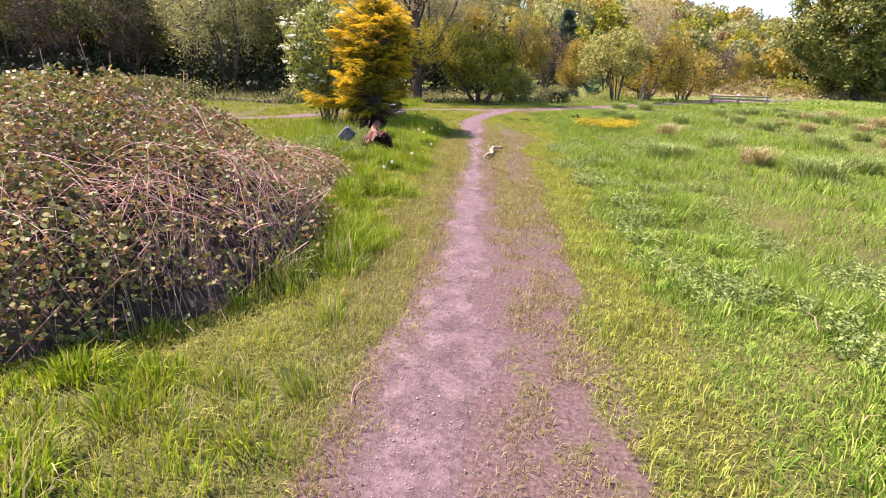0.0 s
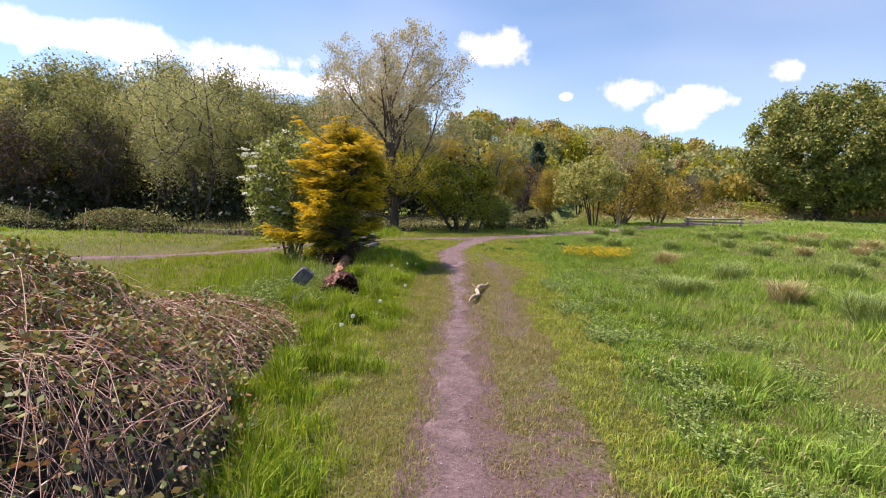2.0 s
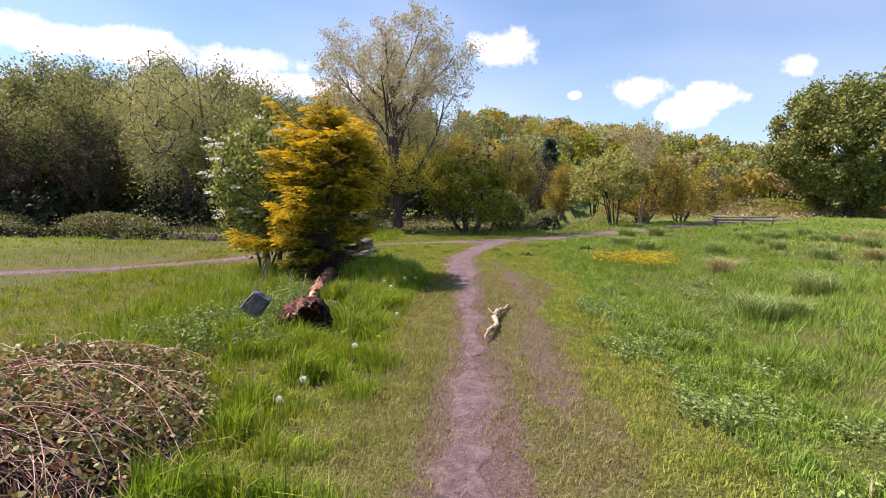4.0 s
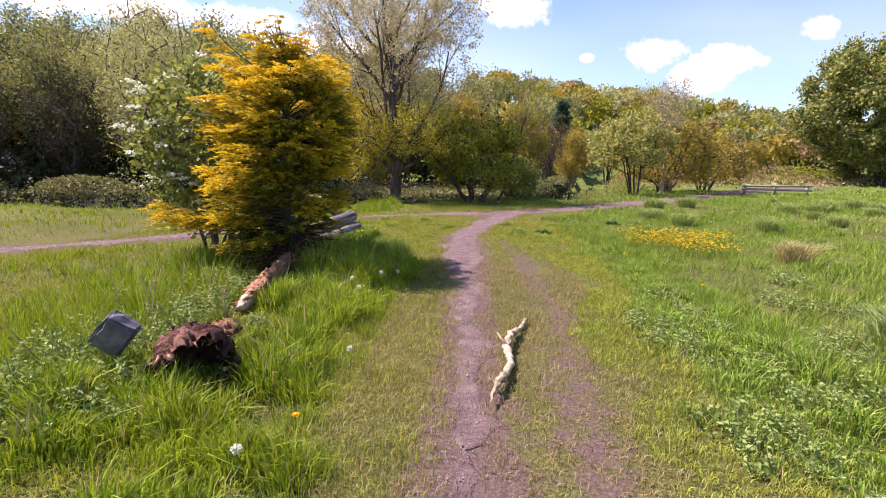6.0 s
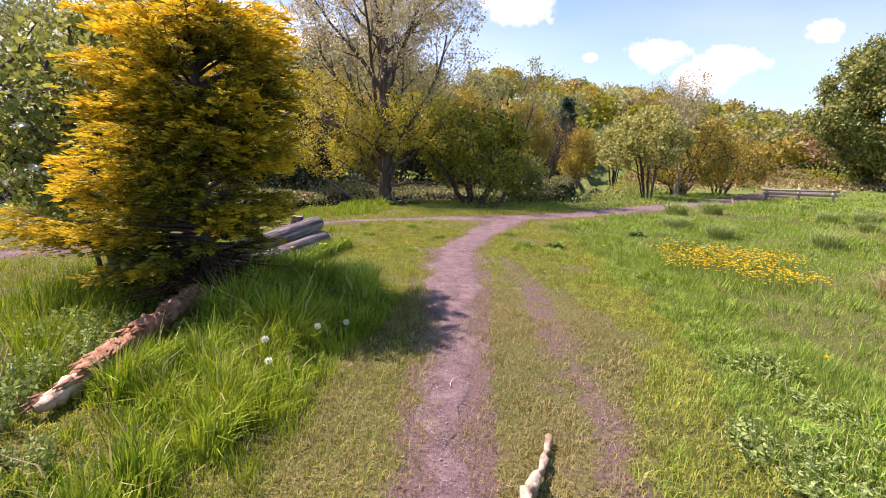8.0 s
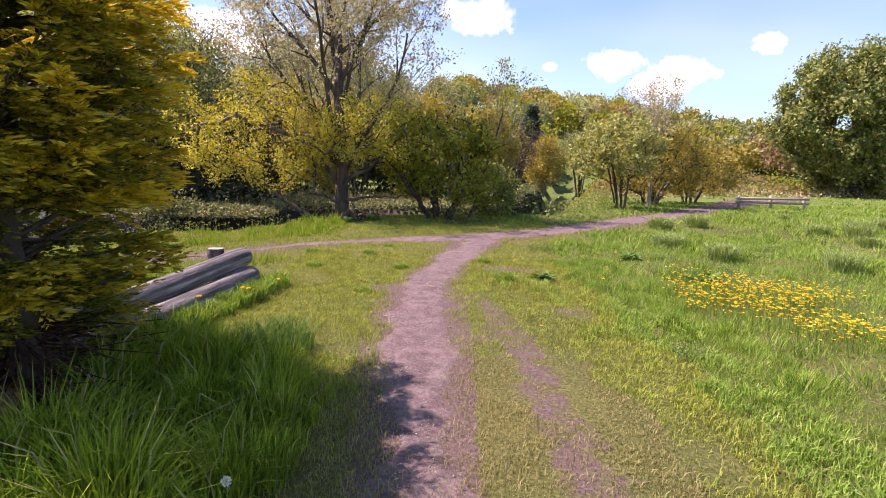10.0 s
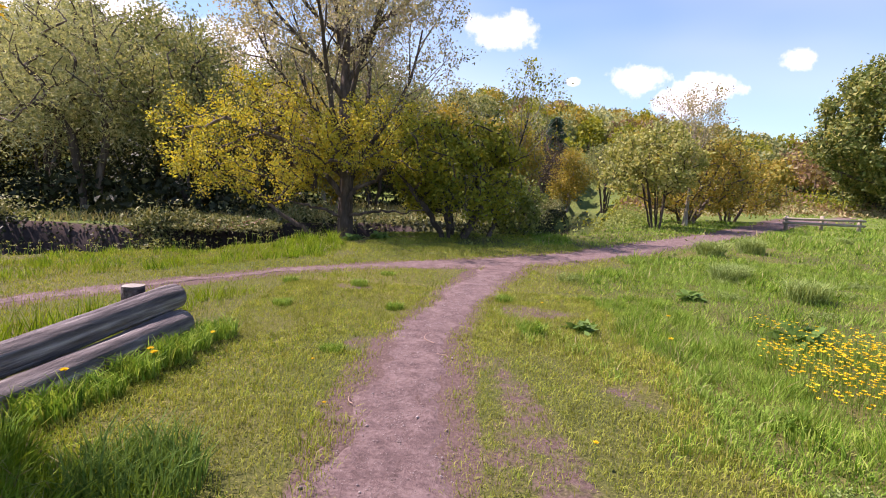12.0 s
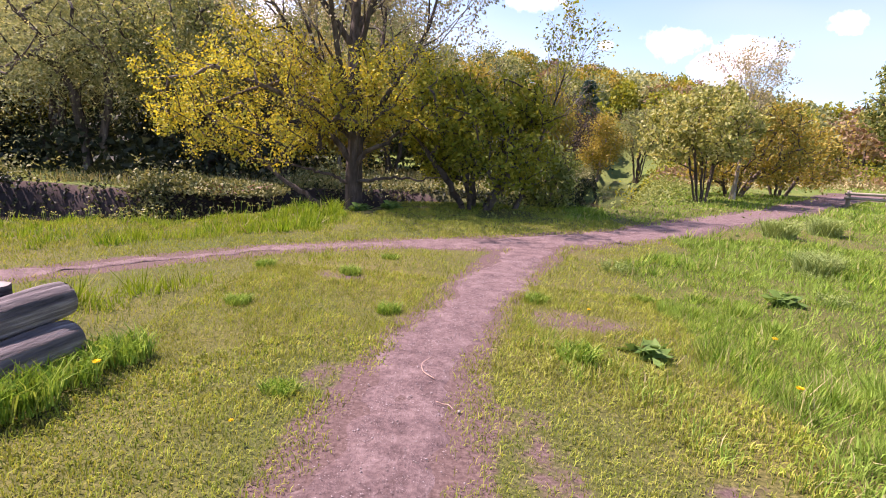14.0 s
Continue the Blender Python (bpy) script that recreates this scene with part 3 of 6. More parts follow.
def path_strip(name, line, label, step=0.07, across=17, lift=0.014):
    c = resample(line, step)
    d = unit(np.gradient(c[:, :2], axis=0))
    nrm = np.stack([-d[:, 1], d[:, 0]], 1)
    s = np.arange(len(c)) * step
    left = c[:, 2] + 0.13 * value_noise(s, s * 0, 1.6, 21) + 0.085 * value_noise(s, s * 0, 5.5, 22) + 0.04 * value_noise(s, s * 0, 13, 27)
    right = c[:, 2] + 0.13 * value_noise(s, s * 0, 1.6, 23) + 0.085 * value_noise(s, s * 0, 5.5, 24) + 0.04 * value_noise(s, s * 0, 13, 28)
    u = np.linspace(-1, 1, across)
    wid = np.where(u[None] < 0, left[:, None], right[:, None]) + 0.015
    xy = c[:, None, :2] - nrm[:, None] * (u[None, :, None] * wid[..., None])
    z = height(xy[..., 0], xy[..., 1]) + lift - 0.05 * np.abs(u[None]) ** 6 + 0.006 * value_noise(xy[..., 0], xy[..., 1], 6, 25) + 0.004 * value_noise(xy[..., 0], xy[..., 1], 15, 26)
    z -= 0.008 * (1 - u[None] ** 2)
    n, k = len(c), across
    idx = np.arange(n * k).reshape(n, k)
    q = np.stack([idx[:-1, :-1], idx[:-1, 1:], idx[1:, 1:], idx[1:, :-1]], -1).reshape(-1, 4)
    f = np.concatenate([q[:, [0, 1, 2]], q[:, [0, 2, 3]]])
    ob = new(name, mesh_np(name, np.concatenate([xy, z[..., None]], -1).reshape(-1, 3), f, M_PATH, True))
    return tagged(ob, label, "path", kind="structure")


path_strip("path_1", FOOTPATH, "narrow trodden footpath of pinkish grey earth and grit")
path_strip("path_2", RIVERSIDE, "wider riverside path of bare grey earth", step=0.12, lift=0.018)

rc = resample(RIVER, 1.0)
rdir = unit(np.gradient(rc, axis=0))
rn = np.stack([-rdir[:, 1], rdir[:, 0]], 1)
wv = np.concatenate([np.stack([rc[:, 0] + rn[:, 0] * s, rc[:, 1] + rn[:, 1] * s, np.full(len(rc), WATER_Z)], 1) for s in (-4.6, 4.6)])
k = np.arange(len(rc) - 1)
wf = np.concatenate([np.stack([k, k + 1, k + 1 + len(rc)], 1), np.stack([k, k + 1 + len(rc), k + len(rc)], 1)])
tagged(new("water", mesh_np("water", wv, wf, M_WATER, True)), "dark slow river water below steep banks", "water", kind="structure")


# ---- trees ----
def grow(rng, starts, targets, step, curve=0.14, under=0.8):
    """A net of limbs: each target joins the nearest limb that is not above it. starts: lines of points. Returns places, parents, counts."""
    pos, par = [], []
    for line in starts:
        for i, q in enumerate(line):
            par.append(len(pos) - 1 if i else -1)
            pos.append(np.asarray(q, float))
    cap = len(pos) + len(targets) * 14
    P = np.zeros((cap, 3))
    P[:len(pos)] = pos
    n = len(pos)
    base = np.asarray(starts[0][0], float)
    out = np.linalg.norm(targets - np.asarray(starts[0][-1]), axis=1)
    first = rng.permutation(np.argsort(-out)[:len(out) // 2])[:max(8, len(out) // 22)]
    rest = np.setdiff1d(np.arange(len(out)), first)
    order = np.concatenate([first, rest[np.argsort(out[rest] + rng.uniform(0, 0.6, len(rest)))]])
    tips = []
    for t in targets[order]:
        delta = t - P[:n]
        dist = np.linalg.norm(delta, axis=1)
        cost = dist + under * np.maximum(0, P[:n, 2] - t[2] + 0.35 * np.hypot(delta[:, 0], delta[:, 1])) + 0.12 * np.linalg.norm(P[:n] - base, axis=1)
        i = int(np.argmin(cost))
        k = max(2, min(12, int(dist[i] / step) + 1))
        before = P[par[i]] if par[i] >= 0 else P[i] - np.array([0, 0, 0.1])
        heading = unit(P[i] - before) * 0.45 + np.array([0, 0, 0.3])
        ctrl = P[i] + heading * dist[i] * curve + (t - P[i]) * 0.25
        last = i
        for s in np.linspace(0, 1, k + 1)[1:]:
            q = (1 - s) ** 2 * P[i] + 2 * s * (1 - s) * ctrl + s * s * t
            if s < 1:
                q = q + rng.standard_normal(3) * min(dist[i], 1.0) * 0.022
            P[n] = q
            par.append(last)
            last = n
            n += 1
        tips.append(last)
    par = np.array(par)
    count = np.zeros(n)
    count[tips] = 1
    for i in range(n - 1, -1, -1):
        if par[i] >= 0:
            count[par[i]] += count[i]
    return P[:n], par, np.maximum(count, 1), np.array(tips)


def limb_mesh(P, par, count, tip_r, power, mat, sides=6, thin=0.02, flare=0):
    r = tip_r * count ** power
    e = np.where(par >= 0)[0]
    r0, r1 = np.minimum(r[par[e]], r[e] * 1.25), r[e]
    if flare:
        r0, r1 = r0 * (1 + flare * np.exp(-P[par[e], 2] / 0.25)), r1 * (1 + flare * np.exp(-P[e, 2] / 0.25))
    big = r0 > thin
    chunks = []
    for sel, s in ((big, sides), (~big, 3)):
        if sel.any():
            chunks.append(tubes(P[par[e[sel]]], P[e[sel]], r0[sel], r1[sel], s))
    v, f = join(chunks)
    return mesh_np("limbs", v, f, mat, True)


def crown_points(rng, n, center, radii, low=-1.0, shell=0.55, lumps=16, lump=0.35):
    """Uneven points in a lumpy ellipsoid, more of them near its outside."""
    d = unit(rng.standard_normal((n * 3, 3)))
    d = d[d[:, 2] > low][:n]
    dirs = unit(rng.standard_normal((lumps, 3)))
    dirs[:, 2] *= 0.7
    bulge = 1 + lump * (np.max(d @ dirs.T, axis=1) - 0.8)
    r = (shell + (1 - shell) * rng.uniform(0, 1, len(d)) ** 0.6) * bulge
    return np.asarray(center) + d * r[:, None] * np.asarray(radii)


def crown_leaves(rng, P, par, tips, n, size, spread, reach=3, up=0.2, aspect=0.6, droop=0.0, chips=False):
    """Leaves strewn round the ends of the twigs."""
    pool = [tips]
    cur = tips
    for _ in range(reach - 1):
        cur = np.where(par[cur] >= 0, par[cur], cur)
        pool.append(cur)
    pool = np.concatenate(pool)
    i = rng.choice(pool, n)
    j = np.where(par[i] >= 0, par[i], i)
    s = rng.uniform(0, 1, (n, 1))
    p = P[i] * s + P[j] * (1 - s) + rng.standard_normal((n, 3)) * spread
    p[:, 2] -= droop * rng.exponential(1, n)
    d = unit(rng.standard_normal((n, 3))) + np.array([0, 0, up])
    if chips:
        return leaf_chips(p, d, size * rng.uniform(0.6, 1.35, n), aspect * 1.25, rng)
    return leaf_cards(p, d, size * rng.uniform(0.6, 1.35, n), aspect, rng)


def make_tree(name, x, y, label, seed, h, center, radii, targets, leaves, leaf, leaf_mat, bark, trunk_r, category="tree", stems=1, fork=0.35, low=-0.8, spread=0.22,
              step=0.45, droop=0.0, group="", power=0.42, aspect=0.6, stem_spread=0.3, lump=0.35, flare=0.25, shell=0.5, lean=(0, 0), reach=3, chips=False):
    rng = np.random.default_rng(seed)
    ob = thing(name, x, y, height1(x, y) - 0.03, label, category, group)
    starts = []
    for s in range(stems):
        a = 2 * np.pi * s / max(1, stems) + rng.uniform(-0.4, 0.4)
        foot = np.array([np.cos(a), np.sin(a), 0]) * (stem_spread * 0.35 if stems > 1 else 0)
        head = np.array([center[0] * 0.6, center[1] * 0.6, h * fork]) + np.array([np.cos(a), np.sin(a), 0]) * (stem_spread if stems > 1 else 0)
        q = np.linspace(0, 1, 6)[:, None]
        line = foot * (1 - q) + head * q + rng.standard_normal((6, 3)) * 0.02 * h * 0.25
        line[0, 2] = -0.1
        starts.append(line)
    T = crown_points(rng, targets, center, radii, low, shell, lumps=10, lump=lump)
    T = T[T[:, 2] > 0.25]
    P, par, count, tips = grow(rng, starts, T, step)
    tip_r = trunk_r / max(count) ** power
    part("trunk", limb_mesh(P, par, count, tip_r, power, bark, 7, 0.015, flare), ob, "")
    v, f = crown_leaves(rng, P, par, tips, leaves, leaf, spread, reach, 0.2, aspect, droop, chips)
    part("crown", mesh_np("crown", v, f, leaf_mat), ob, "")
    return ob, rng, P, par, tips


def fan_tree(rng, foot, heading, length, radius, level, counts, segs, tips, spread, up, wild):
    """Limbs that fork again and again, each straight and a little upswept. Fills segs with ends and radii, tips with places."""
    n = (8, 7, 5, 4, 3)[level]
    p, d = np.array(foot, float), unit(np.array(heading, float))
    line, rad = [p], [radius]
    for k in range(n):
        d = unit(d + np.array([0, 0, up]) + rng.standard_normal(3) * wild)
        p = p + d * length / n
        line.append(p)
        rad.append(radius * (1 - 0.72 * (k + 1) / n))
    segs += [(line[k], line[k + 1], rad[k], rad[k + 1]) for k in range(n)]
    if level == len(counts):
        tips += line[1:]
        return
    turn = rng.uniform(0, 6.28)
    for c in range(counts[level]):
        s = np.interp(c + rng.uniform(0, 0.8), [0, counts[level]], [spread[level][0], 0.98])
        k = min(n - 1, int(s * n))
        q = line[k] + (line[k + 1] - line[k]) * (s * n - k)
        axis = unit(line[k + 1] - line[k])
        side = unit(np.cross(axis, rng.standard_normal(3)))
        turn += 2.4
        ref = unit(np.cross(axis, np.array([0.3, 0.2, 1.0])))
        side = unit(ref * math.cos(turn) + np.cross(axis, ref) * math.sin(turn))
        ang = radians(rng.uniform(*spread[level][1]))
        child = axis * math.cos(ang) + side * math.sin(ang)
        fan_tree(rng, q, child, length * rng.uniform(*spread[level][2]) * (1.12 - 0.5 * s), max(0.005, min(radius * (1 - 0.72 * s) * 0.7, radius * 0.33)), level + 1, counts, segs, tips, spread, up, wild)


def fan_thing(name, x, y, label, seed, trunk, radius, counts, spread, leaves, leaf, mat, bark, up=0.05, wild=0.07, scatter_r=0.08, lean=(0.02, 0)):
    rng = np.random.default_rng(seed)
    ob = thing(name, x, y, height1(x, y) - 0.05, label, "tree")
    segs, tips = [], []
    fan_tree(rng, (0, 0, 0), (*lean, 1), trunk, radius, 0, counts, segs, tips, spread, up, wild)
    p0, p1, r0, r1 = (np.array([g[k] for g in segs]) for k in range(4))
    flare = lambda p, r: r * (1 + 0.5 * np.exp(-np.maximum(p[:, 2], 0) / 0.2) * (np.hypot(p[:, 0], p[:, 1]) < 0.3))
    big = r0 > 0.02
    part("trunk", mesh_np("trunk", *tubes(p0[big], p1[big], flare(p0[big], r0[big]), flare(p1[big], r1[big]), 7), bark, True), ob)
    tagged(part("twig_mass", mesh_np("twig_mass", *tubes(p0[~big], p1[~big], r0[~big], r1[~big], 3), M_BARK_PALE, True), ob, "pale grey-brown twigs"), kind="stuff")
    tips = np.array(tips)
    p = tips[rng.integers(0, len(tips), leaves)] + rng.standard_normal((leaves, 3)) * scatter_r
    v, f = leaf_cards(p, rng.standard_normal((leaves, 3)) + np.array([0, 0, 0.2]), leaf * rng.uniform(0.6, 1.35, leaves), 0.6, rng)
    part("crown", mesh_np("crown", v, f, mat), ob)
    return ob


# the big young oak on the bank
oak = fan_thing("oak_tree", -3.55, 26.3, "tall young oak with sparse yellow-green opening leaves on the river bank", 11, 7.7, 0.25, (15, 7, 4, 3),
                [(0.28, (26, 54), (0.54, 0.74)), (0.2, (22, 46), (0.44, 0.64)), (0.15, (25, 50), (0.45, 0.65)), (0.15, (25, 50), (0.5, 0.75))],
                40000, 0.08, M_OAK_TOP, M_BARK_DARK, 0.045, 0.1, 0.1)
rng = np.random.default_rng(12)
T = np.concatenate([crown_points(rng, 280, (-2.35, -0.6, 3.35), (2.3, 2.0, 1.9), -0.8, 0.4), crown_points(rng, 170, (1.0, -0.5, 3.5), (1.8, 1.5, 1.3), -0.6, 0.4)])
P, par, count, tips = grow(rng, [[(0, 0, 0.9), (0, 0, 1.4), (0.02, 0, 2.0), (0.03, 0, 2.6)]], T, 0.35)
part("limb", limb_mesh(P, par, count, 0.0085, 0.46, M_BARK, 6, 0.015), oak)
v, f = crown_leaves(rng, P, par, tips, 28000, 0.068, 0.1, 3)
part("crown", mesh_np("crown", v, f, M_OAK), oak, "yellow young leaves on the low limbs")

for line, r in (([(0, 0, 0.5), (-0.45, -0.08, 0.72), (-1.0, -0.15, 1.15), (-1.6, -0.22, 1.5), (-2.3, -0.3, 2.1), (-3.0, -0.35, 2.55), (-3.6, -0.3, 3.1)], 0.085),
                ([(0, 0, 1.55), (0.5, -0.1, 1.62), (1.1, -0.16, 1.74), (1.7, -0.2, 1.7), (2.3, -0.2, 1.86)], 0.05),
                ([(0, 0, 1.5), (-0.5, -0.1, 1.72), (-1.1, -0.14, 1.8), (-1.9, -0.2, 2.0), (-2.6, -0.2, 1.95)], 0.045),
                ([(0, 0, 1.85), (0.35, -0.1, 2.3), (0.9, -0.15, 2.55), (1.5, -0.2, 3.1), (1.9, -0.2, 3.7)], 0.07),
                ([(0, 0, 2.0), (-0.5, -0.1, 2.6), (-0.95, -0.15, 2.95), (-1.4, -0.2, 3.7), (-1.7, -0.2, 4.5)], 0.085)):
    s = np.linspace(0, len(line) - 1, 26)
    q = np.stack([np.interp(s, np.arange(len(line)), np.array(line)[:, k]) for k in range(3)], 1)
    q[1:-1] = (q[:-2] + q[1:-1] * 2 + q[2:]) / 4 + rng.normal(0, 0.018, (24, 3))
    part("limb", mesh_np("limb", *line_tube(q, r * np.linspace(1, 0.2, 26), 8, rng, 0.05), M_BARK, True), oak)

make_tree("round_bush", -0.62, 26.5, "rounded dark olive shrub with many stems on the bank", 21, 3.4, (0, 0, 1.75), (1.95, 1.75, 1.7), 420, 14000, 0.11, M_BUSH, M_BARK_DARK, 0.085,
          "bush", stems=9, fork=0.2, lump=1.2, low=-0.74, spread=0.11, step=0.25, stem_spread=0.75, flare=0, shell=0.4)
make_tree("green_bush", 1.2, 28.3, "upright fresh green bush behind the dark shrub", 22, 2.6, (0, 0, 1.5), (0.8, 0.8, 1.2), 130, 3600, 0.11, M_ROWAN, M_BARK_DARK, 0.05,
          "bush", stems=6, fork=0.25, lump=0.8, low=-0.85, spread=0.09, step=0.25, stem_spread=0.3, flare=0)
fan_thing("sapling", 0.35, 26.9, "thin leaning sapling with few leaves behind the dark shrub", 23, 3.9, 0.05, (9, 6, 4),
          [(0.4, (18, 40), (0.4, 0.55)), (0.25, (22, 45), (0.4, 0.6)), (0.2, (25, 50), (0.5, 0.7))], 1100, 0.075, M_BUSH, M_BARK_DARK, 0.03, 0.05, lean=(0.32, -0.05))
make_tree("flowering_shrub", 7.2, 33.7, "pale flowering shrub on a clump of bare stems beside the path", 31, 4.0, (-0.3, 0, 2.5), (2.0, 1.9, 1.85), 360, 12000, 0.13, M_PALE, M_BARK_DARK, 0.05,
          "bush", stems=11, fork=0.45, low=-0.6, spread=0.11, step=0.35, stem_spread=0.5, flare=0, lump=0.9, shell=0.4)
make_tree("bronze_bush", 9.8, 37.5, "spreading bush in bronze and yellow-green young leaf", 32, 4.2, (0.3, 0, 2.3), (2.8, 2.4, 2.1), 300, 9000, 0.14, M_GOLD, M_BARK, 0.09, "bush", stems=6, fork=0.3, low=-0.85, spread=0.2, step=0.4, stem_spread=0.8, flare=0)
make_tree("bronze_bush", 13.2, 40.5, "low bronze bush at the side of the path", 33, 3.6, (0, 0, 1.9), (2.5, 2.2, 1.8), 220, 6500, 0.15, M_GOLD, M_BARK, 0.08, "bush", stems=6, fork=0.3, low=-0.85, spread=0.2, step=0.4, stem_spread=0.8, flare=0)
fan_thing("thin_tree", 9.3, 36.2, "slender thin-leaved tree standing above the bushes", 34, 4.6, 0.09, (10, 7, 5),
          [(0.35, (20, 40), (0.5, 0.65)), (0.2, (25, 45), (0.45, 0.6)), (0.2, (25, 50), (0.5, 0.7))], 4200, 0.085, M_OAK_TOP, M_BARK_PALE, 0.06, 0.06)
make_tree("great_tree", 35.3, 57.5, "great broad dark green tree in heavy leaf at the meadow edge", 41, 14.5, (0, 0, 7.0), (7.9, 7.9, 7.1), 620, 88000, 0.27, M_CHEST, M_BARK_DARK, 0.6, chips=True, fork=0.2, low=-0.93, spread=0.36, step=1.2, lump=0.55, flare=0.15, shell=0.5)
make_tree("great_tree", 50, 61, "second broad green tree joining the great tree", 42, 13, (0, 0, 6.5), (9, 8, 5.8), 320, 20000, 0.36, M_CHEST, M_BARK_DARK, 0.5, chips=True, fork=0.28, low=-0.9, spread=0.65, step=1.2, lump=0.4, flare=0.15)

# blossoming tree behind the golden conifer
rowan, rng, P, par, tips = make_tree("blossom_tree", -4.15, 14.15, "small green tree covered in flat white blossom heads", 51, 3.1, (0, 0, 1.7), (1.0, 0.95, 1.4), 260, 9000, 0.085, M_ROWAN, M_BARK, 0.05, stems=5, fork=0.2, low=-0.9, spread=0.12, step=0.25, stem_spread=0.3, flare=0)
chunks = []
for q in P[rng.choice(tips, 115)] * np.array([1.1, 1.1, 1.0]) + rng.standard_normal((115, 3)) * 0.05 + np.array([0, 0, 0.1]):
    k = 34
    off = rng.standard_normal((k, 3)) * np.array([0.045, 0.045, 0.012])
    chunks.append(leaf_cards(q + off, rng.standard_normal((k, 3)) * np.array([1, 1, 0.25]), rng.uniform(0.03, 0.055, k), 0.9, rng, 0.05))
v, f = join(chunks)
part("blossom", mesh_np("blossom", v, f, M_WHITE), rowan, "flat creamy white flower heads")


def conifer(x, y):
    """Golden conifer: uneven boughs of flat feathery sprays, dark within, gold at the tips, more gold painted sunward.
    """
    rng = np.random.default_rng(61)
    ob = thing("golden_conifer", x, y, height1(x, y) - 0.03, "broad golden conifer with layered sprays over a rotten log", "tree")
    H = 3.2
    trunk = np.array([(0.03 * math.sin(3 * z), 0.02 * math.cos(2 * z), z) for z in np.linspace(-0.1, H - 0.3, 16)])
    branches = []
    P_, D_, S_, T_ = [], [], [], []

    def bough(z0, a, reach, rise, sag, n_spray, gold):
        out, perp = np.array([math.cos(a), math.sin(a), 0]), np.array([-math.sin(a), math.cos(a), 0])
        s = np.linspace(0, 1, 9)
        line = np.array([0, 0, z0]) + out * (s * reach)[:, None] + np.array([[0, 0, 1.0]]) * (reach * (rise * s - sag * s ** 2 + 0.25 * s ** 4))[:, None] + perp * (0.16 * reach * rng.uniform(-1, 1) * s ** 2)[:, None]
        branches.append(line_tube(line, np.linspace(0.02, 0.003, 9), 4, caps=False))
        for q in range(n_spray):
            w = 1 - rng.uniform(0, 0.8) ** 1.35
            o = np.array([np.interp(w, s, line[:, k]) for k in range(3)])
            d = unit(out * rng.uniform(0.6, 1.1) + perp * (1 if q % 2 else -1) * rng.uniform(0.05, 1.0) + np.array([0, 0, rng.uniform(-0.3, 0.22)]))
            ln = rng.uniform(0.14, 0.34) * (0.7 + 0.3 * reach) * (1.2 - 0.4 * w)
            side = unit(np.cross(d, np.array([0, 0, 1.0])))
            k = int(17 + 60 * ln)
            u = np.sort(rng.uniform(0.02, 1, k))
            sgn = rng.choice([-1, 1], k)
            fan = side[None] * (sgn * 0.22 * ln * (1 - u) * rng.uniform(0, 1, k))[:, None]
            p = o + d * (u * ln)[:, None] + fan + np.array([[0, 0, -0.12]]) * (ln * u ** 2)[:, None] + rng.standard_normal((k, 3)) * 0.008
            nd = d + side * (sgn * rng.uniform(0.25, 0.8, k))[:, None] + np.array([0, 0, 0.12])
            P_.append(p), D_.append(nd), S_.append(rng.uniform(0.032, 0.07, k))
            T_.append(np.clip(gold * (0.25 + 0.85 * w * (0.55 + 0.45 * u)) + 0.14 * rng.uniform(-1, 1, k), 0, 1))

    # Gold rises sunward and upward: sunlight put into the spray colour, beyond the young tips.
    def sunward_gold(a, rel):
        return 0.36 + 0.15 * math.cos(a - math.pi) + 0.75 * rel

    for b in range(225):
        a = b * 2.39996 + rng.uniform(-0.35, 0.35)
        rel = rng.uniform(0.08 + 0.13 * max(0, math.cos(a + 0.5)), 0.86)
        lump = float(value_noise(np.array([2.1 * math.cos(a) + 3]), np.array([rel * 6 + 1.6 * math.sin(a)]), 1.0, 77)[0])
        reach = np.interp(rel, [0, 0.1, 0.25, 0.45, 0.62, 0.74, 0.84, 0.92], [0.45, 0.78, 1.05, 1.1, 1.04, 0.8, 0.48, 0.2]) * rng.uniform(0.7, 1.05) * (1 + 0.32 * lump)
        reach = min(reach * 0.87, 1.0) * (1 - 0.4 * max(0, math.cos(a + 0.35)) * (1 - smooth(0.3, 0.6, rel))) * (1 + 0.4 * max(0, math.cos(a - 2.0)) - 0.2 * max(0, math.cos(a)))
        bough(rel * H, a, reach, rng.uniform(0.1, 0.7) * (0.5 + rel), rng.uniform(0.2, 0.45), int(8 + 20 * reach), np.clip(sunward_gold(a, rel) + 0.3 * rng.uniform(-1, 1) + 0.2 * lump, 0.05, 1.1))
    # the long low boughs on the sunny side, given extra gold as if lit
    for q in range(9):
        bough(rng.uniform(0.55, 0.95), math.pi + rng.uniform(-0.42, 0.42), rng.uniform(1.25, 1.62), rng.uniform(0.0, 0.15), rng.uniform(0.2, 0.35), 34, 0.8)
    # thin leaders
    for q in range(26):
        bough(rng.uniform(0.72, 0.88) * H, rng.uniform(0, 6.28), rng.uniform(0.14, 0.34), rng.uniform(0.6, 1.3), 0.1, 6, 0.75)
    # bare dead shoots low down in the shade
    dead = []
    for q in range(240):
        a, z0, r = rng.uniform(0, 6.28), rng.uniform(0.08, 0.6), rng.uniform(0.3, 0.85)
        o = np.array([0.1 * math.cos(a), 0.1 * math.sin(a), z0])
        e = np.array([r * math.cos(a), r * math.sin(a), z0 + rng.uniform(-0.25, 0.1)])
        e[2] = max(0.03, e[2])
        dead.append(line_tube([o, (o + e) / 2 + rng.normal(0, 0.03, 3), e], [0.007, 0.005, 0.002], 4, caps=False))
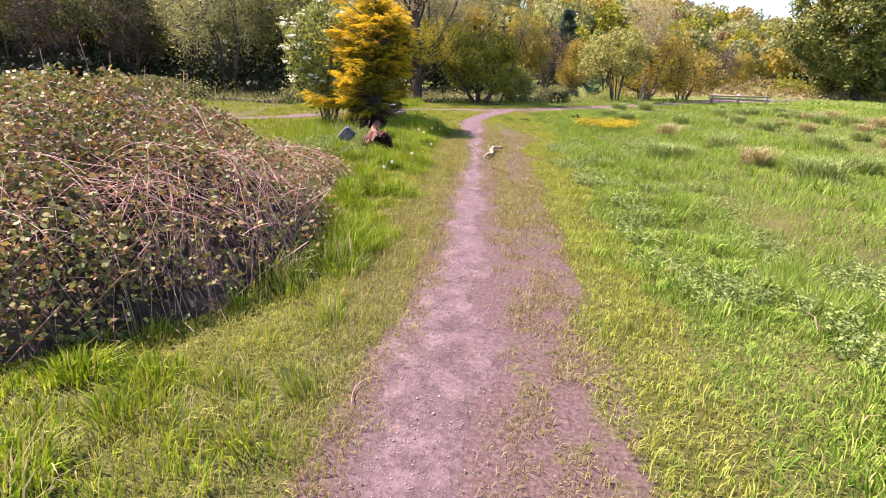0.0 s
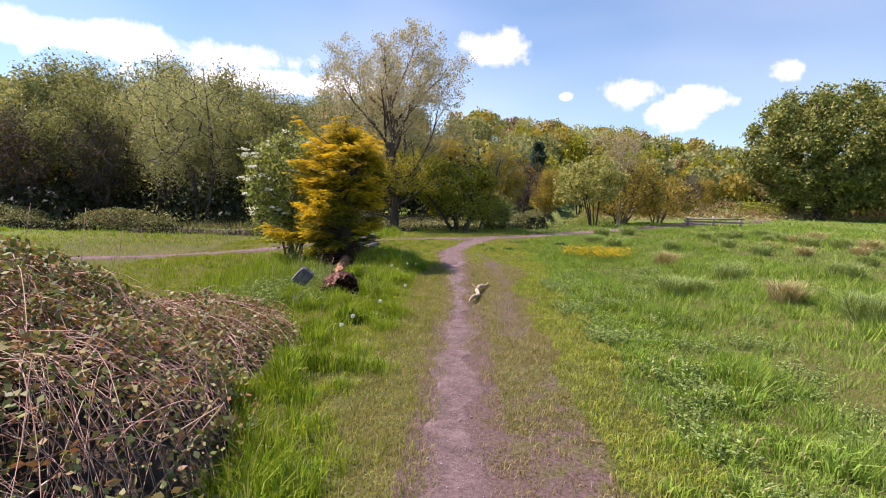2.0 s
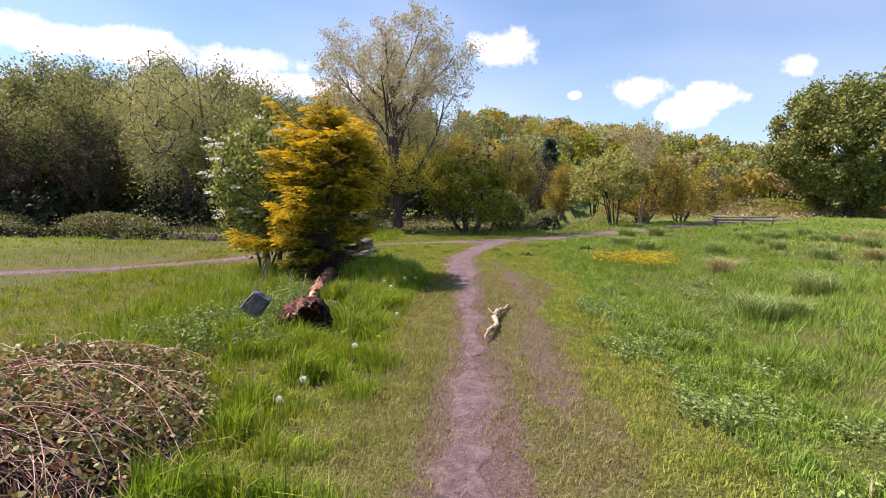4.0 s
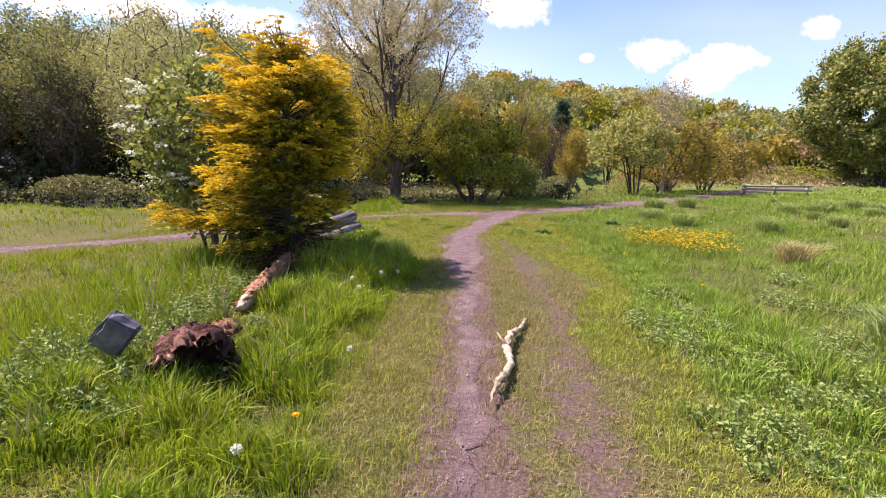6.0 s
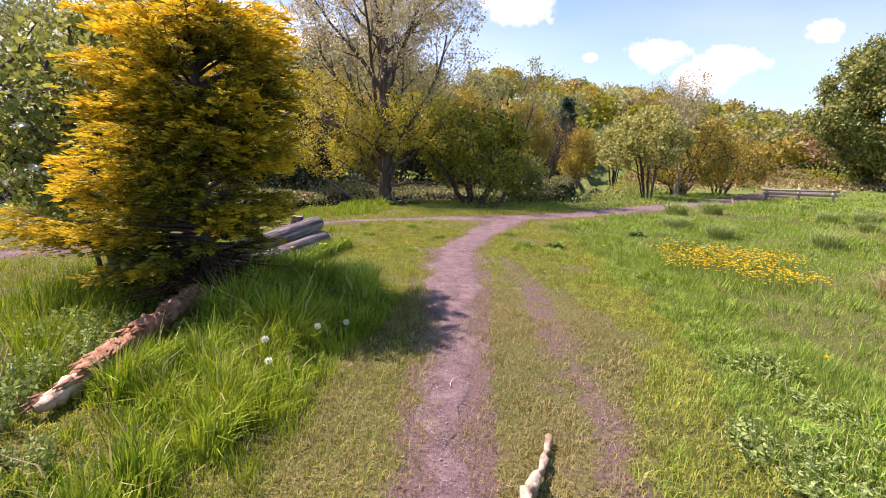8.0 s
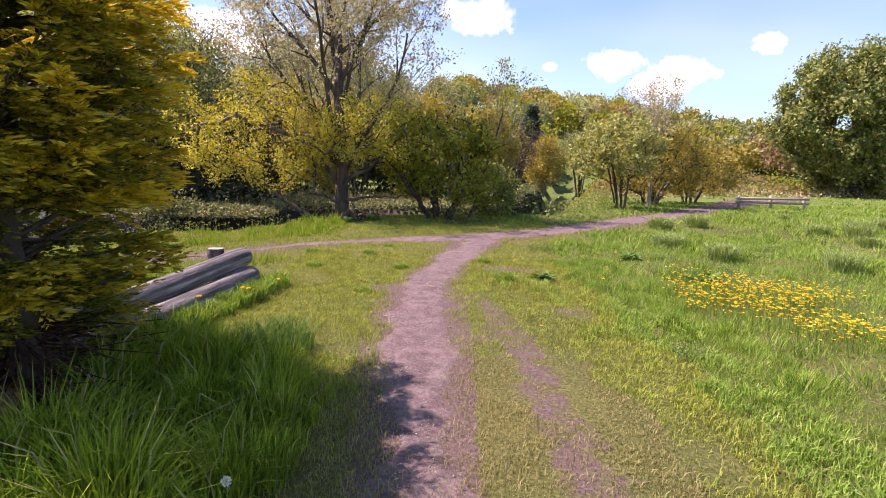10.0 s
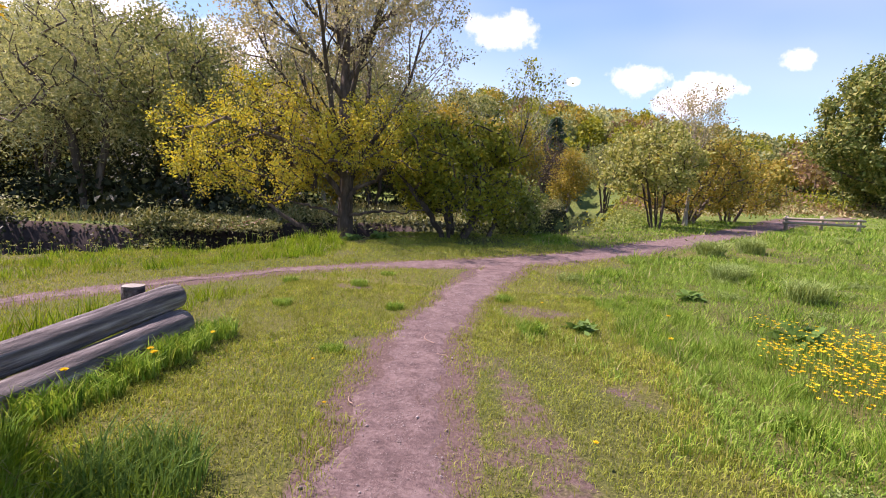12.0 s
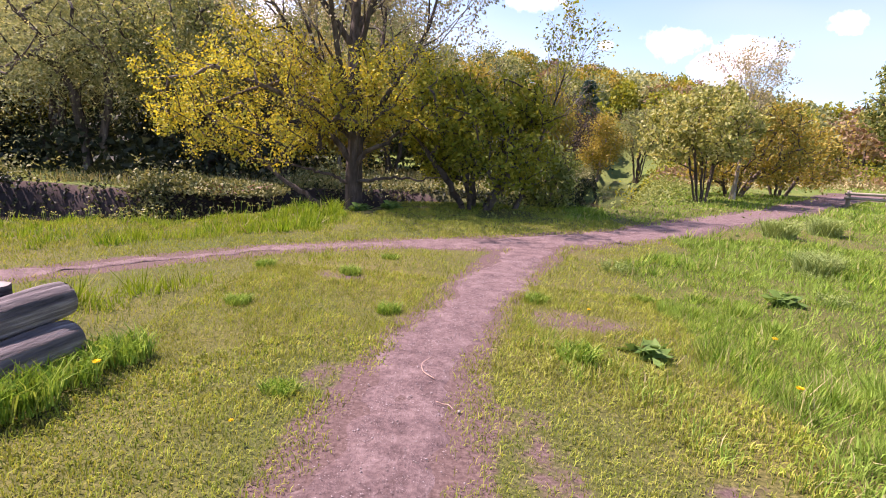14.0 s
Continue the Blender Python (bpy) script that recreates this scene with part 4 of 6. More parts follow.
    part("trunk", mesh_np("trunk", *line_tube(trunk, np.linspace(0.11, 0.01, 16), 9, rng, 0.06), M_BARK_DARK, True), ob)
    tagged(part("branch_mass", mesh_np("branch_mass", *join(branches), M_BARK_DARK, True), ob), kind="stuff")
    tagged(part("dead_shoot_mass", mesh_np("dead_shoot_mass", *join(dead), M_ROT, True), ob, "dead red-brown shoots"), kind="stuff")
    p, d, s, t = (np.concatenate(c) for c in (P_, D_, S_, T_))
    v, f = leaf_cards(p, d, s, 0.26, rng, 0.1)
    part("crown", mesh_np("crown", v, f, M_CONIFER, attrs={"tip": np.repeat(t, 4)}), ob, "layered sprays, dark within and gold at the tips, more gold painted sunward")
    return ob


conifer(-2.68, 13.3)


# ---- woods ----
def wood_variant(name, label, seed, h, center, radii, targets, leaves, leaf, mat, bark, r, stems=1, low=-0.6, spread=0.4, droop=0.0, fork=0.35, aspect=0.6):
    return make_tree(name, -200, -60 - seed, label, seed, h, center, radii, targets, leaves, leaf, mat, bark, r, stems=stems, low=low, spread=spread, droop=droop, fork=fork,
                     step=0.8, stem_spread=0.7, group="woodland trees", aspect=aspect, shell=0.35, flare=0.1, chips=True, power=0.5)[0]


variants = [
    wood_variant("willow_tree", "tall pale willow with drooping foliage in the riverside wood", 71, 10, (0, 0, 5.8), (3.6, 3.4, 4.6), 230, 24000, 0.155, M_WILLOW, M_BARK, 0.16, 3, -0.5, 0.3, 0.75, aspect=0.24),
    wood_variant("alder_tree", "dark green multi-stemmed alder in the riverside wood", 72, 9.5, (0, 0, 5.4), (3.4, 3.2, 4.4), 220, 19000, 0.15, M_WOODLEAF, M_BARK, 0.17, 4, -0.4, 0.42, 0.2, aspect=0.45),
    wood_variant("bare_tree", "thin brownish tree just coming into bud at the wood edge", 73, 8, (0, 0, 4.6), (2.6, 2.5, 3.6), 230, 4600, 0.13, M_BUD_SHADED, M_BARK_DARK, 0.14, 3, -0.9, 0.25),
    wood_variant("ash_tree", "tall green tree of the riverside wood", 74, 11.5, (0, 0, 7), (3.6, 3.4, 4.8), 230, 18000, 0.18, M_WOODLEAF, M_BARK, 0.24, 1, -0.7, 0.4),
    wood_variant("young_tree", "yellow-green young tree of the riverside wood", 75, 7, (0, 0, 4.0), (2.5, 2.4, 3.2), 160, 11000, 0.165, M_GOLD, M_BARK_PALE, 0.13, 3, -0.9, 0.32),
]
rng = np.random.default_rng(80)
LEFT_WOOD = [  # variant, x, y, scale
    (0, -16.8, 34.5, 1.0), (0, -20.5, 36.5, 1.05), (1, -12.6, 35.2, 0.95), (1, -24.6, 35.0, 0.9), (3, -28.5, 38, 1.0), (2, -9.4, 36.4, 0.75), (4, -7.2, 38.5, 0.85), (1, -31.5, 34.5, 0.95),
    (2, -22.5, 33.6, 0.8), (2, -27, 32.8, 0.85), (1, -35.5, 36, 1.0), (3, -40, 39, 1.0), (2, -33.5, 32.5, 0.8), (0, -45, 36, 1.0), (1, -14.6, 40, 1.05), (3, -19, 43, 1.0), (3, -24, 44, 1.05),
    (4, -11, 43, 1.1), (1, -6.2, 44, 1.0), (3, -31, 45, 1.05), (2, -37, 31.5, 0.9), (1, -42, 32, 1.0), (4, -2.4, 47, 1.0), (3, -9, 50, 1.05), (4, -27.5, 42, 1.2), (4, -34.5, 42, 1.2), (1, -50, 34, 1.1),
    (1, -2.0, 53, 1.0), (4, 2.4, 50, 0.95), (2, 5.2, 56, 0.8), (3, -14, 53, 1.0), (4, 8.5, 62, 0.9), (2, 20, 56, 0.55), (2, 22.5, 59, 0.55), (4, 14.5, 58, 0.7), (1, 13, 66, 0.8), (2, 24.5, 63, 0.6), (4, 29, 70, 0.7), (1, -56, 40, 1.1), (3, -48, 44, 1.1), (2, 17.5, 62, 0.7)]
for i, x, y, s in LEFT_WOOD:
    copy_thing(variants[i], pose(x, y, height1(x, y) - 0.05, 0, 0, rng.uniform(0, 360)) @ Matrix.Diagonal((s, s, s * rng.uniform(0.93, 1.07), 1)))
for ob in variants:
    for c in list(ob.children):
        bpy.data.objects.remove(c)
    bpy.data.objects.remove(ob)


def far_wood():
    """Woods on the hillside beyond the river."""
    rng = np.random.default_rng(90)
    chunks = {}
    stems = []
    pts = []
    while len(pts) < 560:
        az, r = rng.uniform(-62, 62), rng.uniform(58, 185) if rng.uniform() < 0.75 else rng.uniform(58, 110)
        if az > 8 and r < 75 + (az - 8) * 2.6:
            continue
        x, y = r * math.sin(radians(az)), 5 + r * math.cos(radians(az))
        if x > 20 and math.hypot(x - 36, y - 58) < 16:
            continue
        if along(RIVER, np.array([x]), np.array([y]))[0][0] < 5:
            continue
        pts.append((x, y))
    for _ in range(150):
        az, r = rng.uniform(13, 46), rng.uniform(105, 185)
        x, y = r * math.sin(radians(az)), 5 + r * math.cos(radians(az))
        pts.append((x, y))
    mats = [M_WOODLEAF, M_GOLD, M_WOODLEAF, M_BUSH, M_BROWNLEAF, M_WILLOW]
    for x, y in pts:
        z, s = height1(x, y), rng.uniform(0.75, 1.3)
        kind = int(rng.integers(0, 6))
        far = math.hypot(x, y) / 100
        n = int(1150 / (0.55 + far))
        hgt = 7.5 * s
        p = crown_points(rng, n, (x, y, z + hgt * 0.58), (2.9 * s, 2.9 * s, hgt * 0.46), -0.8, 0.5, 9, 0.5)
        p += rng.standard_normal(p.shape) * 0.25
        chunks.setdefault(kind, []).append(leaf_chips(p, rng.standard_normal(p.shape) + np.array([0, 0, 0.3]), rng.uniform(0.36, 0.78, len(p)) * (0.6 + 0.35 * far), 0.9, rng))
        stems.append(((x, y, z - 0.2), (x + rng.uniform(-0.3, 0.3), y, z + hgt * 0.6), 0.2 * s, 0.06 * s))
    for kind, list_ in chunks.items():
        v, f = join(list_)
        tagged(new("far_wood", mesh_np("far_wood", v, f, mats[kind])), "mixed spring woodland on the hillside", "woods", kind="stuff")
    v, f = tubes([s[0] for s in stems], [s[1] for s in stems], [s[2] for s in stems], [s[3] for s in stems], 5)
    tagged(new("far_trunks", mesh_np("far_trunks", v, f, M_BARK_DARK, True)), "trunks of the hillside woodland", "woods", kind="stuff")


far_wood()


def spruce(x, y, h, seed):
    rng = np.random.default_rng(seed)
    ob = thing("spruce_tree", x, y, height1(x, y) - 0.1, "dark blue-green spruce among the hillside trees", "tree")
    part("trunk", mesh_np("trunk", *line_tube([(0, 0, z) for z in np.linspace(0, h, 6)], np.linspace(0.22, 0.02, 6), 7), M_BARK_DARK, True), ob)
    n = 5200
    zz = h * rng.uniform(0.08, 1, n) ** 1.0
    a = rng.uniform(0, 2 * np.pi, n)
    rr = (0.34 * h * (1 - zz / h) ** 0.8 + 0.1) * rng.uniform(0.3, 1.05, n) * (0.8 + 0.3 * np.sin(zz * 5))
    p = np.stack([rr * np.cos(a), rr * np.sin(a), zz - rr * 0.3], 1)
    v, f = leaf_cards(p, np.stack([np.cos(a), np.sin(a), np.full(n, -0.2)], 1), rng.uniform(0.3, 0.6, n), 0.35, rng)
    part("crown", mesh_np("crown", v, f, M_SPRUCE), ob)


spruce(8.6, 72, 9.5, 3)
spruce(11.5, 96, 9, 4)

# undergrowth along the far bank, and the low brambles there
def bank_scrub():
    rng = np.random.default_rng(95)
    c = resample(RIVER, 0.25)
    d = unit(np.gradient(c, axis=0))
    nrm = np.stack([-d[:, 1], d[:, 0]], 1)
    keep = (c[:, 0] > -48) & (c[:, 1] < 60)
    c, nrm = c[keep], nrm[keep]
    n = 62000
    i = rng.integers(0, len(c), n)
    gap = 1.7 * smooth(29.5, 34, c[i, 1]) * smooth(-5, -1, c[i, 0])
    s = 3.75 - gap + rng.exponential(0.75, n)
    xy = c[i] + nrm[i] * s[:, None] + rng.standard_normal((n, 2)) * 0.2
    lift = rng.uniform(0, 1, n) ** 1.4 * (0.4 + 0.55 * value_noise(xy[:, 0], xy[:, 1], 0.5, 8) + 0.3 * value_noise(xy[:, 0], xy[:, 1], 1.6, 9)) * rng.choice([1, 1, 1, 1.7], n) + 0.03
    open_gap = (xy[:, 0] > -16) & (xy[:, 0] < -11.5) & (rng.uniform(0, 1, n) < 0.85)
    xy, lift = xy[~open_gap], lift[~open_gap]
    n = len(xy)
    p = np.column_stack([xy, height(xy[:, 0], xy[:, 1]) + np.maximum(lift, 0.03)])
    v, f = leaf_cards(p, rng.standard_normal((n, 3)) + np.array([0, 0, 0.2]), rng.uniform(0.07, 0.16, n), 0.6, rng)
    tagged(new("bank_scrub", mesh_np("bank_scrub", v, f, M_SCRUB)), "tangled bramble along the far river bank", "brambles", kind="stuff")
    # Added leaves over the bank face, coloured near-black for its shade.
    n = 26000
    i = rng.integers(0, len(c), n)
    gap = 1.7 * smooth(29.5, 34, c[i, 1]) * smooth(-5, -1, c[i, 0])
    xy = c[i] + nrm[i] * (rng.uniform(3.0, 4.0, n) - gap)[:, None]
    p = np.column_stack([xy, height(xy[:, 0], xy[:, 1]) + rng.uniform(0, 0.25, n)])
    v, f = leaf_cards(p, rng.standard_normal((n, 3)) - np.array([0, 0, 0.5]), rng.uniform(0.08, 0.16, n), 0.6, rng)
    tagged(new("bank_shade_leaves", mesh_np("bank_shade_leaves", v, f, M_SHADE_LEAF)), "added dark leaves that paint shade down the far river bank", "ivy", kind="stuff")
    # weeds on the near bank past the shrubs
    n = 30000
    i = rng.choice(np.where((c[:, 0] > -2) & (c[:, 1] < 50))[0], n)
    xy = c[i] - nrm[i] * (0.9 + rng.exponential(1.1, n))[:, None]
    p = np.column_stack([xy, height(xy[:, 0], xy[:, 1]) + rng.uniform(0, 1, n) ** 1.5 * np.maximum(0.08, 0.35 + 0.4 * value_noise(xy[:, 0], xy[:, 1], 0.6, 18))])
    v, f = leaf_cards(p, rng.standard_normal((n, 3)) + np.array([0, 0, 0.3]), rng.uniform(0.06, 0.13, n), 0.5, rng)
    tagged(new("bank_weeds", mesh_np("bank_weeds", v, f, M_ROWAN)), "rough green weeds on the near river bank", "weeds", kind="stuff")
    n = 16000
    x, y = rng.uniform(-16, 12, n), rng.uniform(30, 48, n)
    rd, side = river_gap(x, y)
    ok = (side > 0) & (rd > 4.3)
    x, y = x[ok], y[ok]
    p = np.column_stack([x, y, height(x, y) - 0.02])
    v, f = blades(p, rng.uniform(0.2, 0.5, len(p)), rng.uniform(0.015, 0.03, len(p)), np.full(len(p), 0.6), rng, 1)
    tagged(new("dry_field_grass", mesh_np("dry_field_grass", v, f, M_STRAW)), "pale dry grass in the field beyond the river", "grass", kind="stuff")
    # Undergrowth whose near-black colour carries the wood's shade.
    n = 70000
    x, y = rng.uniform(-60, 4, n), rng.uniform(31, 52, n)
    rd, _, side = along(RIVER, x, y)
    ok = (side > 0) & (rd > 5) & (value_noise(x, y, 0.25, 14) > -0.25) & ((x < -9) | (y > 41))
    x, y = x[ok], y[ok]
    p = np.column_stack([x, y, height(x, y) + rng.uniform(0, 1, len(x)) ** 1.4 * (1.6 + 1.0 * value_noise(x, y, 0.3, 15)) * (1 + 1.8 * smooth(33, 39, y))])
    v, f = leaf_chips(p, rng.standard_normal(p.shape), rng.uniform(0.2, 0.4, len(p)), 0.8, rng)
    tagged(new("undergrowth", mesh_np("undergrowth", v, f, M_SHADE_LEAF)), "undergrowth beneath the riverside wood, its shade painted into the leaf colour", "undergrowth", kind="stuff")


bank_scrub()


def field_scrub():
    """Rough hedge and thicket along the far side of the meadow."""
    rng = np.random.default_rng(96)
    line = resample([(11, 46), (17, 51), (24, 55), (32, 58), (42, 60), (62, 64)], 0.2)
    for mat, name, label, n, off in ((M_BROWNLEAF, "brown_scrub", "brown twiggy scrub at the far edge of the meadow", 9000, 1.5), (M_BUSH, "green_scrub", "dark green scrub at the far edge of the meadow", 13000, 4.0), (M_STRAW, "dry_scrub", "pale dry weeds at the far edge of the meadow", 3500, -0.8)):
        i = rng.integers(0, len(line), n)
        xy = line[i, :2] + rng.standard_normal((n, 2)) * 1.1 + np.array([-0.3, 1.0]) * off
        top = np.maximum(0.15, 0.8 + 0.9 * value_noise(xy[:, 0], xy[:, 1], 0.35, 98) + 0.4 * value_noise(xy[:, 0], xy[:, 1], 1.1, 99)) * (0.5 if off < 0 else 1.0 + 0.12 * off)
        p = np.column_stack([xy, height(xy[:, 0], xy[:, 1]) + top * rng.uniform(0, 1, n) ** 0.8])
        v, f = leaf_chips(p, rng.standard_normal((n, 3)) + np.array([0, 0, 0.5]), rng.uniform(0.14, 0.3, n), 0.6, rng)
        tagged(new(name, mesh_np(name, v, f, mat)), label, "scrub", kind="stuff")


field_scrub()


def bank_bush(x, y, w, h, seed):
    rng = np.random.default_rng(seed)
    ob = thing("bramble_bush", x, y, height1(x, y) - 0.05, "low pale bramble bush on the far river bank", "brambles", "bank brambles")
    p = crown_points(rng, 3800, (0, 0, h * 0.25), (w, w * 0.6, h * 0.75), -0.2, 0.75, lump=0.5)
    part("foliage", mesh_np("foliage", *leaf_cards(p, rng.standard_normal(p.shape) + np.array([0, 0, 0.3]), rng.uniform(0.07, 0.15, len(p)), 0.65, rng), M_SCRUB), ob)
    a = rng.uniform(0, 6.28, 40)
    tip = np.column_stack([w * 0.8 * np.cos(a), w * 0.5 * np.sin(a), h * rng.uniform(0.4, 0.95, 40)])
    tagged(part("stem_clump", mesh_np("stem_clump", *tubes(tip * np.array([0.2, 0.2, 0]), tip, np.full(40, 0.02), np.full(40, 0.008), 4), M_CANE), ob), kind="stuff")


bank_bush(-19.3, 30.4, 2.2, 1.05, 1)
bank_bush(-9.2, 30.6, 2.2, 0.5, 2)
bank_bush(-26.5, 31.0, 2.4, 1.1, 3)


def bank_flowers():
    """Pale flowering weeds along the near edge of the river."""
    rng = np.random.default_rng(97)
    heads, p0, p1 = [], [], []
    while len(p0) < 240:
        x, y = rng.uniform(-14, -3.8), rng.uniform(19.5, 26)
        d, _, side = along(RIVER, np.array([x]), np.array([y]))
        if side[0] > 0 or not 4.0 < d[0] < 4.9:
            continue
        z, h = height1(x, y), rng.uniform(0.1, 0.26)
        p0.append((x, y, z)), p1.append((x + rng.normal(0, 0.03), y, z + h))
        k = 9
        heads.append(leaf_cards(np.array(p1[-1]) + rng.standard_normal((k, 3)) * np.array([0.022, 0.022, 0.006]), rng.standard_normal((k, 3)), rng.uniform(0.014, 0.024, k), 0.8, rng))
    tagged(new("bank_flowers", mesh_np("bank_flowers", *join(heads), M_PALE)), "pale flower heads along the river's edge", "flowers", kind="stuff")
    tagged(new("bank_stems", mesh_np("bank_stems", *tubes(p0, p1, np.full(240, 0.004), np.full(240, 0.003), 3), M_MEADOW)), "thin stems of the bank flowers", "flowers", kind="stuff")


bank_flowers()


# ---- bramble mound ----
def mound_height(x, y):
    """Top of the bramble thicket above the ground."""
    a = 1 - ((x + 3.45) / 2.15) ** 2 - ((y - 4.45) / 2.15) ** 2
    b = 1 - ((x + 2.85) / 1.25) ** 2 - ((y - 6.7) / 1.8) ** 2
    m = np.maximum(0.98 * np.clip(a, 0, 1) ** 0.42, 0.44 * np.clip(b, 0, 1) ** 0.7)
    return m * (1 + 0.2 * value_noise(x, y, 1.1, 31) + 0.13 * value_noise(x, y, 3.0, 32))


def bramble():
    rng = np.random.default_rng(100)
    ob = thing("bramble_thicket", -3.2, 5.0, 0, "bramble thicket of tangled tan canes and small leaves", "brambles")
    o = np.array([-3.2, 5.0, 0])
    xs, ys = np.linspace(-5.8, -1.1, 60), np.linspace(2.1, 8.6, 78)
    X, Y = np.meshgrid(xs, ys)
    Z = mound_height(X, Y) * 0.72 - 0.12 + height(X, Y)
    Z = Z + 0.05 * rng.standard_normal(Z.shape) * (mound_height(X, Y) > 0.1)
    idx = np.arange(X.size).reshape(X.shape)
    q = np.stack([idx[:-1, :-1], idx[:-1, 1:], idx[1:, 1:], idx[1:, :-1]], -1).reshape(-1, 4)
    # Added sheet under the canes: a dark brown backing to the gaps.
    part("underlay", mesh_np("underlay", np.stack([X, Y, Z], -1).reshape(-1, 3) - o, np.concatenate([q[:, [0, 1, 2]], q[:, [0, 2, 3]]]), M_THICKET_CORE), ob, "dark brown sheet inside the thicket")

    def canes(n, dead):
        p0, p1, r0, r1 = [], [], [], []
        while len(p0) < n * 9:
            x, y = rng.uniform(-5.6, -1.2), rng.uniform(2.5, 8.5)
            if mound_height(np.array([x]), np.array([y]))[0] < 0.12:
                continue
            if dead and rng.uniform() < 0.5:
                x, y = rng.uniform(-2.9, -1.4), rng.uniform(3.0, 7.6)
            a = rng.uniform(0, 2 * np.pi)
            if dead:
                a = rng.normal(-0.5, 0.7)
            ln = rng.uniform(0.6, 1.7)
            s = np.linspace(0, 1, 10)
            px, py = x + math.cos(a) * s * ln, y + math.sin(a) * s * ln + 0.1 * np.sin(s * 3 + a)
            top = mound_height(px, py)
            if (top < 0.03).sum() > 2:
                continue
            lift = rng.uniform(-0.12, 0.13)
            pz = np.maximum(top + lift * np.sin(np.pi * s) + rng.uniform(-0.06, 0.04), 0.02) + height(px, py) + 0.05 * rng.standard_normal() * s
            line = np.column_stack([px, py, pz]) - o
            r = rng.uniform(0.002, 0.0042) * (1 - 0.6 * s)
            p0.append(line[:-1]), p1.append(line[1:]), r0.append(r[:-1]), r1.append(r[1:])
            if len(p0) >= n:
                break
        return tubes(np.concatenate(p0), np.concatenate(p1), np.concatenate(r0), np.concatenate(r1), 3)

    tagged(part("cane_tangle", mesh_np("cane_tangle", *canes(900, False), M_CANE), ob, "reddish brown arching canes"), kind="stuff")
    tagged(part("dead_cane_tangle", mesh_np("dead_cane_tangle", *canes(800, True), M_CANE_DEAD), ob, "straw-coloured dead canes"), kind="stuff")
    # bare upright stalks down the near face
    p0, p1 = [], []
    for _ in range(330):
        x, y = rng.uniform(-5, -1.35), rng.uniform(2.35, 4.6)
        t = mound_height(np.array([x]), np.array([y]))[0]
        if t > 0.1:
            p0.append((x + 3.2, y - 5.0 - 0.1, height1(x, y)))
            p1.append((x + 3.2 + rng.normal(0, 0.22), y - 5.0 + rng.normal(0.05, 0.15), height1(x, y) + t * rng.uniform(0.6, 1.05)))
    tagged(part("stalk_tangle", mesh_np("stalk_tangle", *tubes(p0, p1, np.full(len(p0), 0.005), np.full(len(p0), 0.003), 4), M_CANE_DEAD), ob, "bare pale stalks"), kind="stuff")
    n = 48000
    x, y = rng.uniform(-5.7, -1.15, n), rng.uniform(2.2, 8.5, n)
    t = mound_height(x, y)
    ok = (t > 0.15) & (rng.uniform(0, 1, n) < (0.35 - 0.2 * smooth(5.8, 6.6, y)) + 0.75 * smooth(-0.25, 0.3, value_noise(x, y, 1.6, 33) - 0.55 * smooth(-2.6, -1.6, x)))
    x, y, t = x[ok], y[ok], t[ok]
    up = rng.uniform(0.84, 1.12, len(x))
    steep = (t < 0.75) & (rng.uniform(0, 1, len(x)) < 0.5)
    up = np.where(steep, rng.uniform(0.1, 1.0, len(x)), up)
    push = np.where(steep, 0.14, 0.0)
    away = unit(np.column_stack([x + 3.4, y - 5.0]))
    x, y = x + away[:, 0] * push, y + away[:, 1] * push
    p = np.column_stack([x, y, height(x, y) + t * up + 0.035]) - o
    chunks = []
    for k in range(3):
        d = np.column_stack([rng.normal(0, 1, len(p)), rng.normal(0, 1, len(p)), rng.normal(0.35, 0.4, len(p))])
        chunks.append(leaf_cards(p + rng.standard_normal(p.shape) * 0.012, d, rng.uniform(0.024, 0.056, len(p)), 0.62, rng))
    v, f = join(chunks)
    tagged(part("foliage", mesh_np("foliage", v, f, M_BRAMBLE), ob, "small dull green leaves, some browned"), kind="stuff")


bramble()


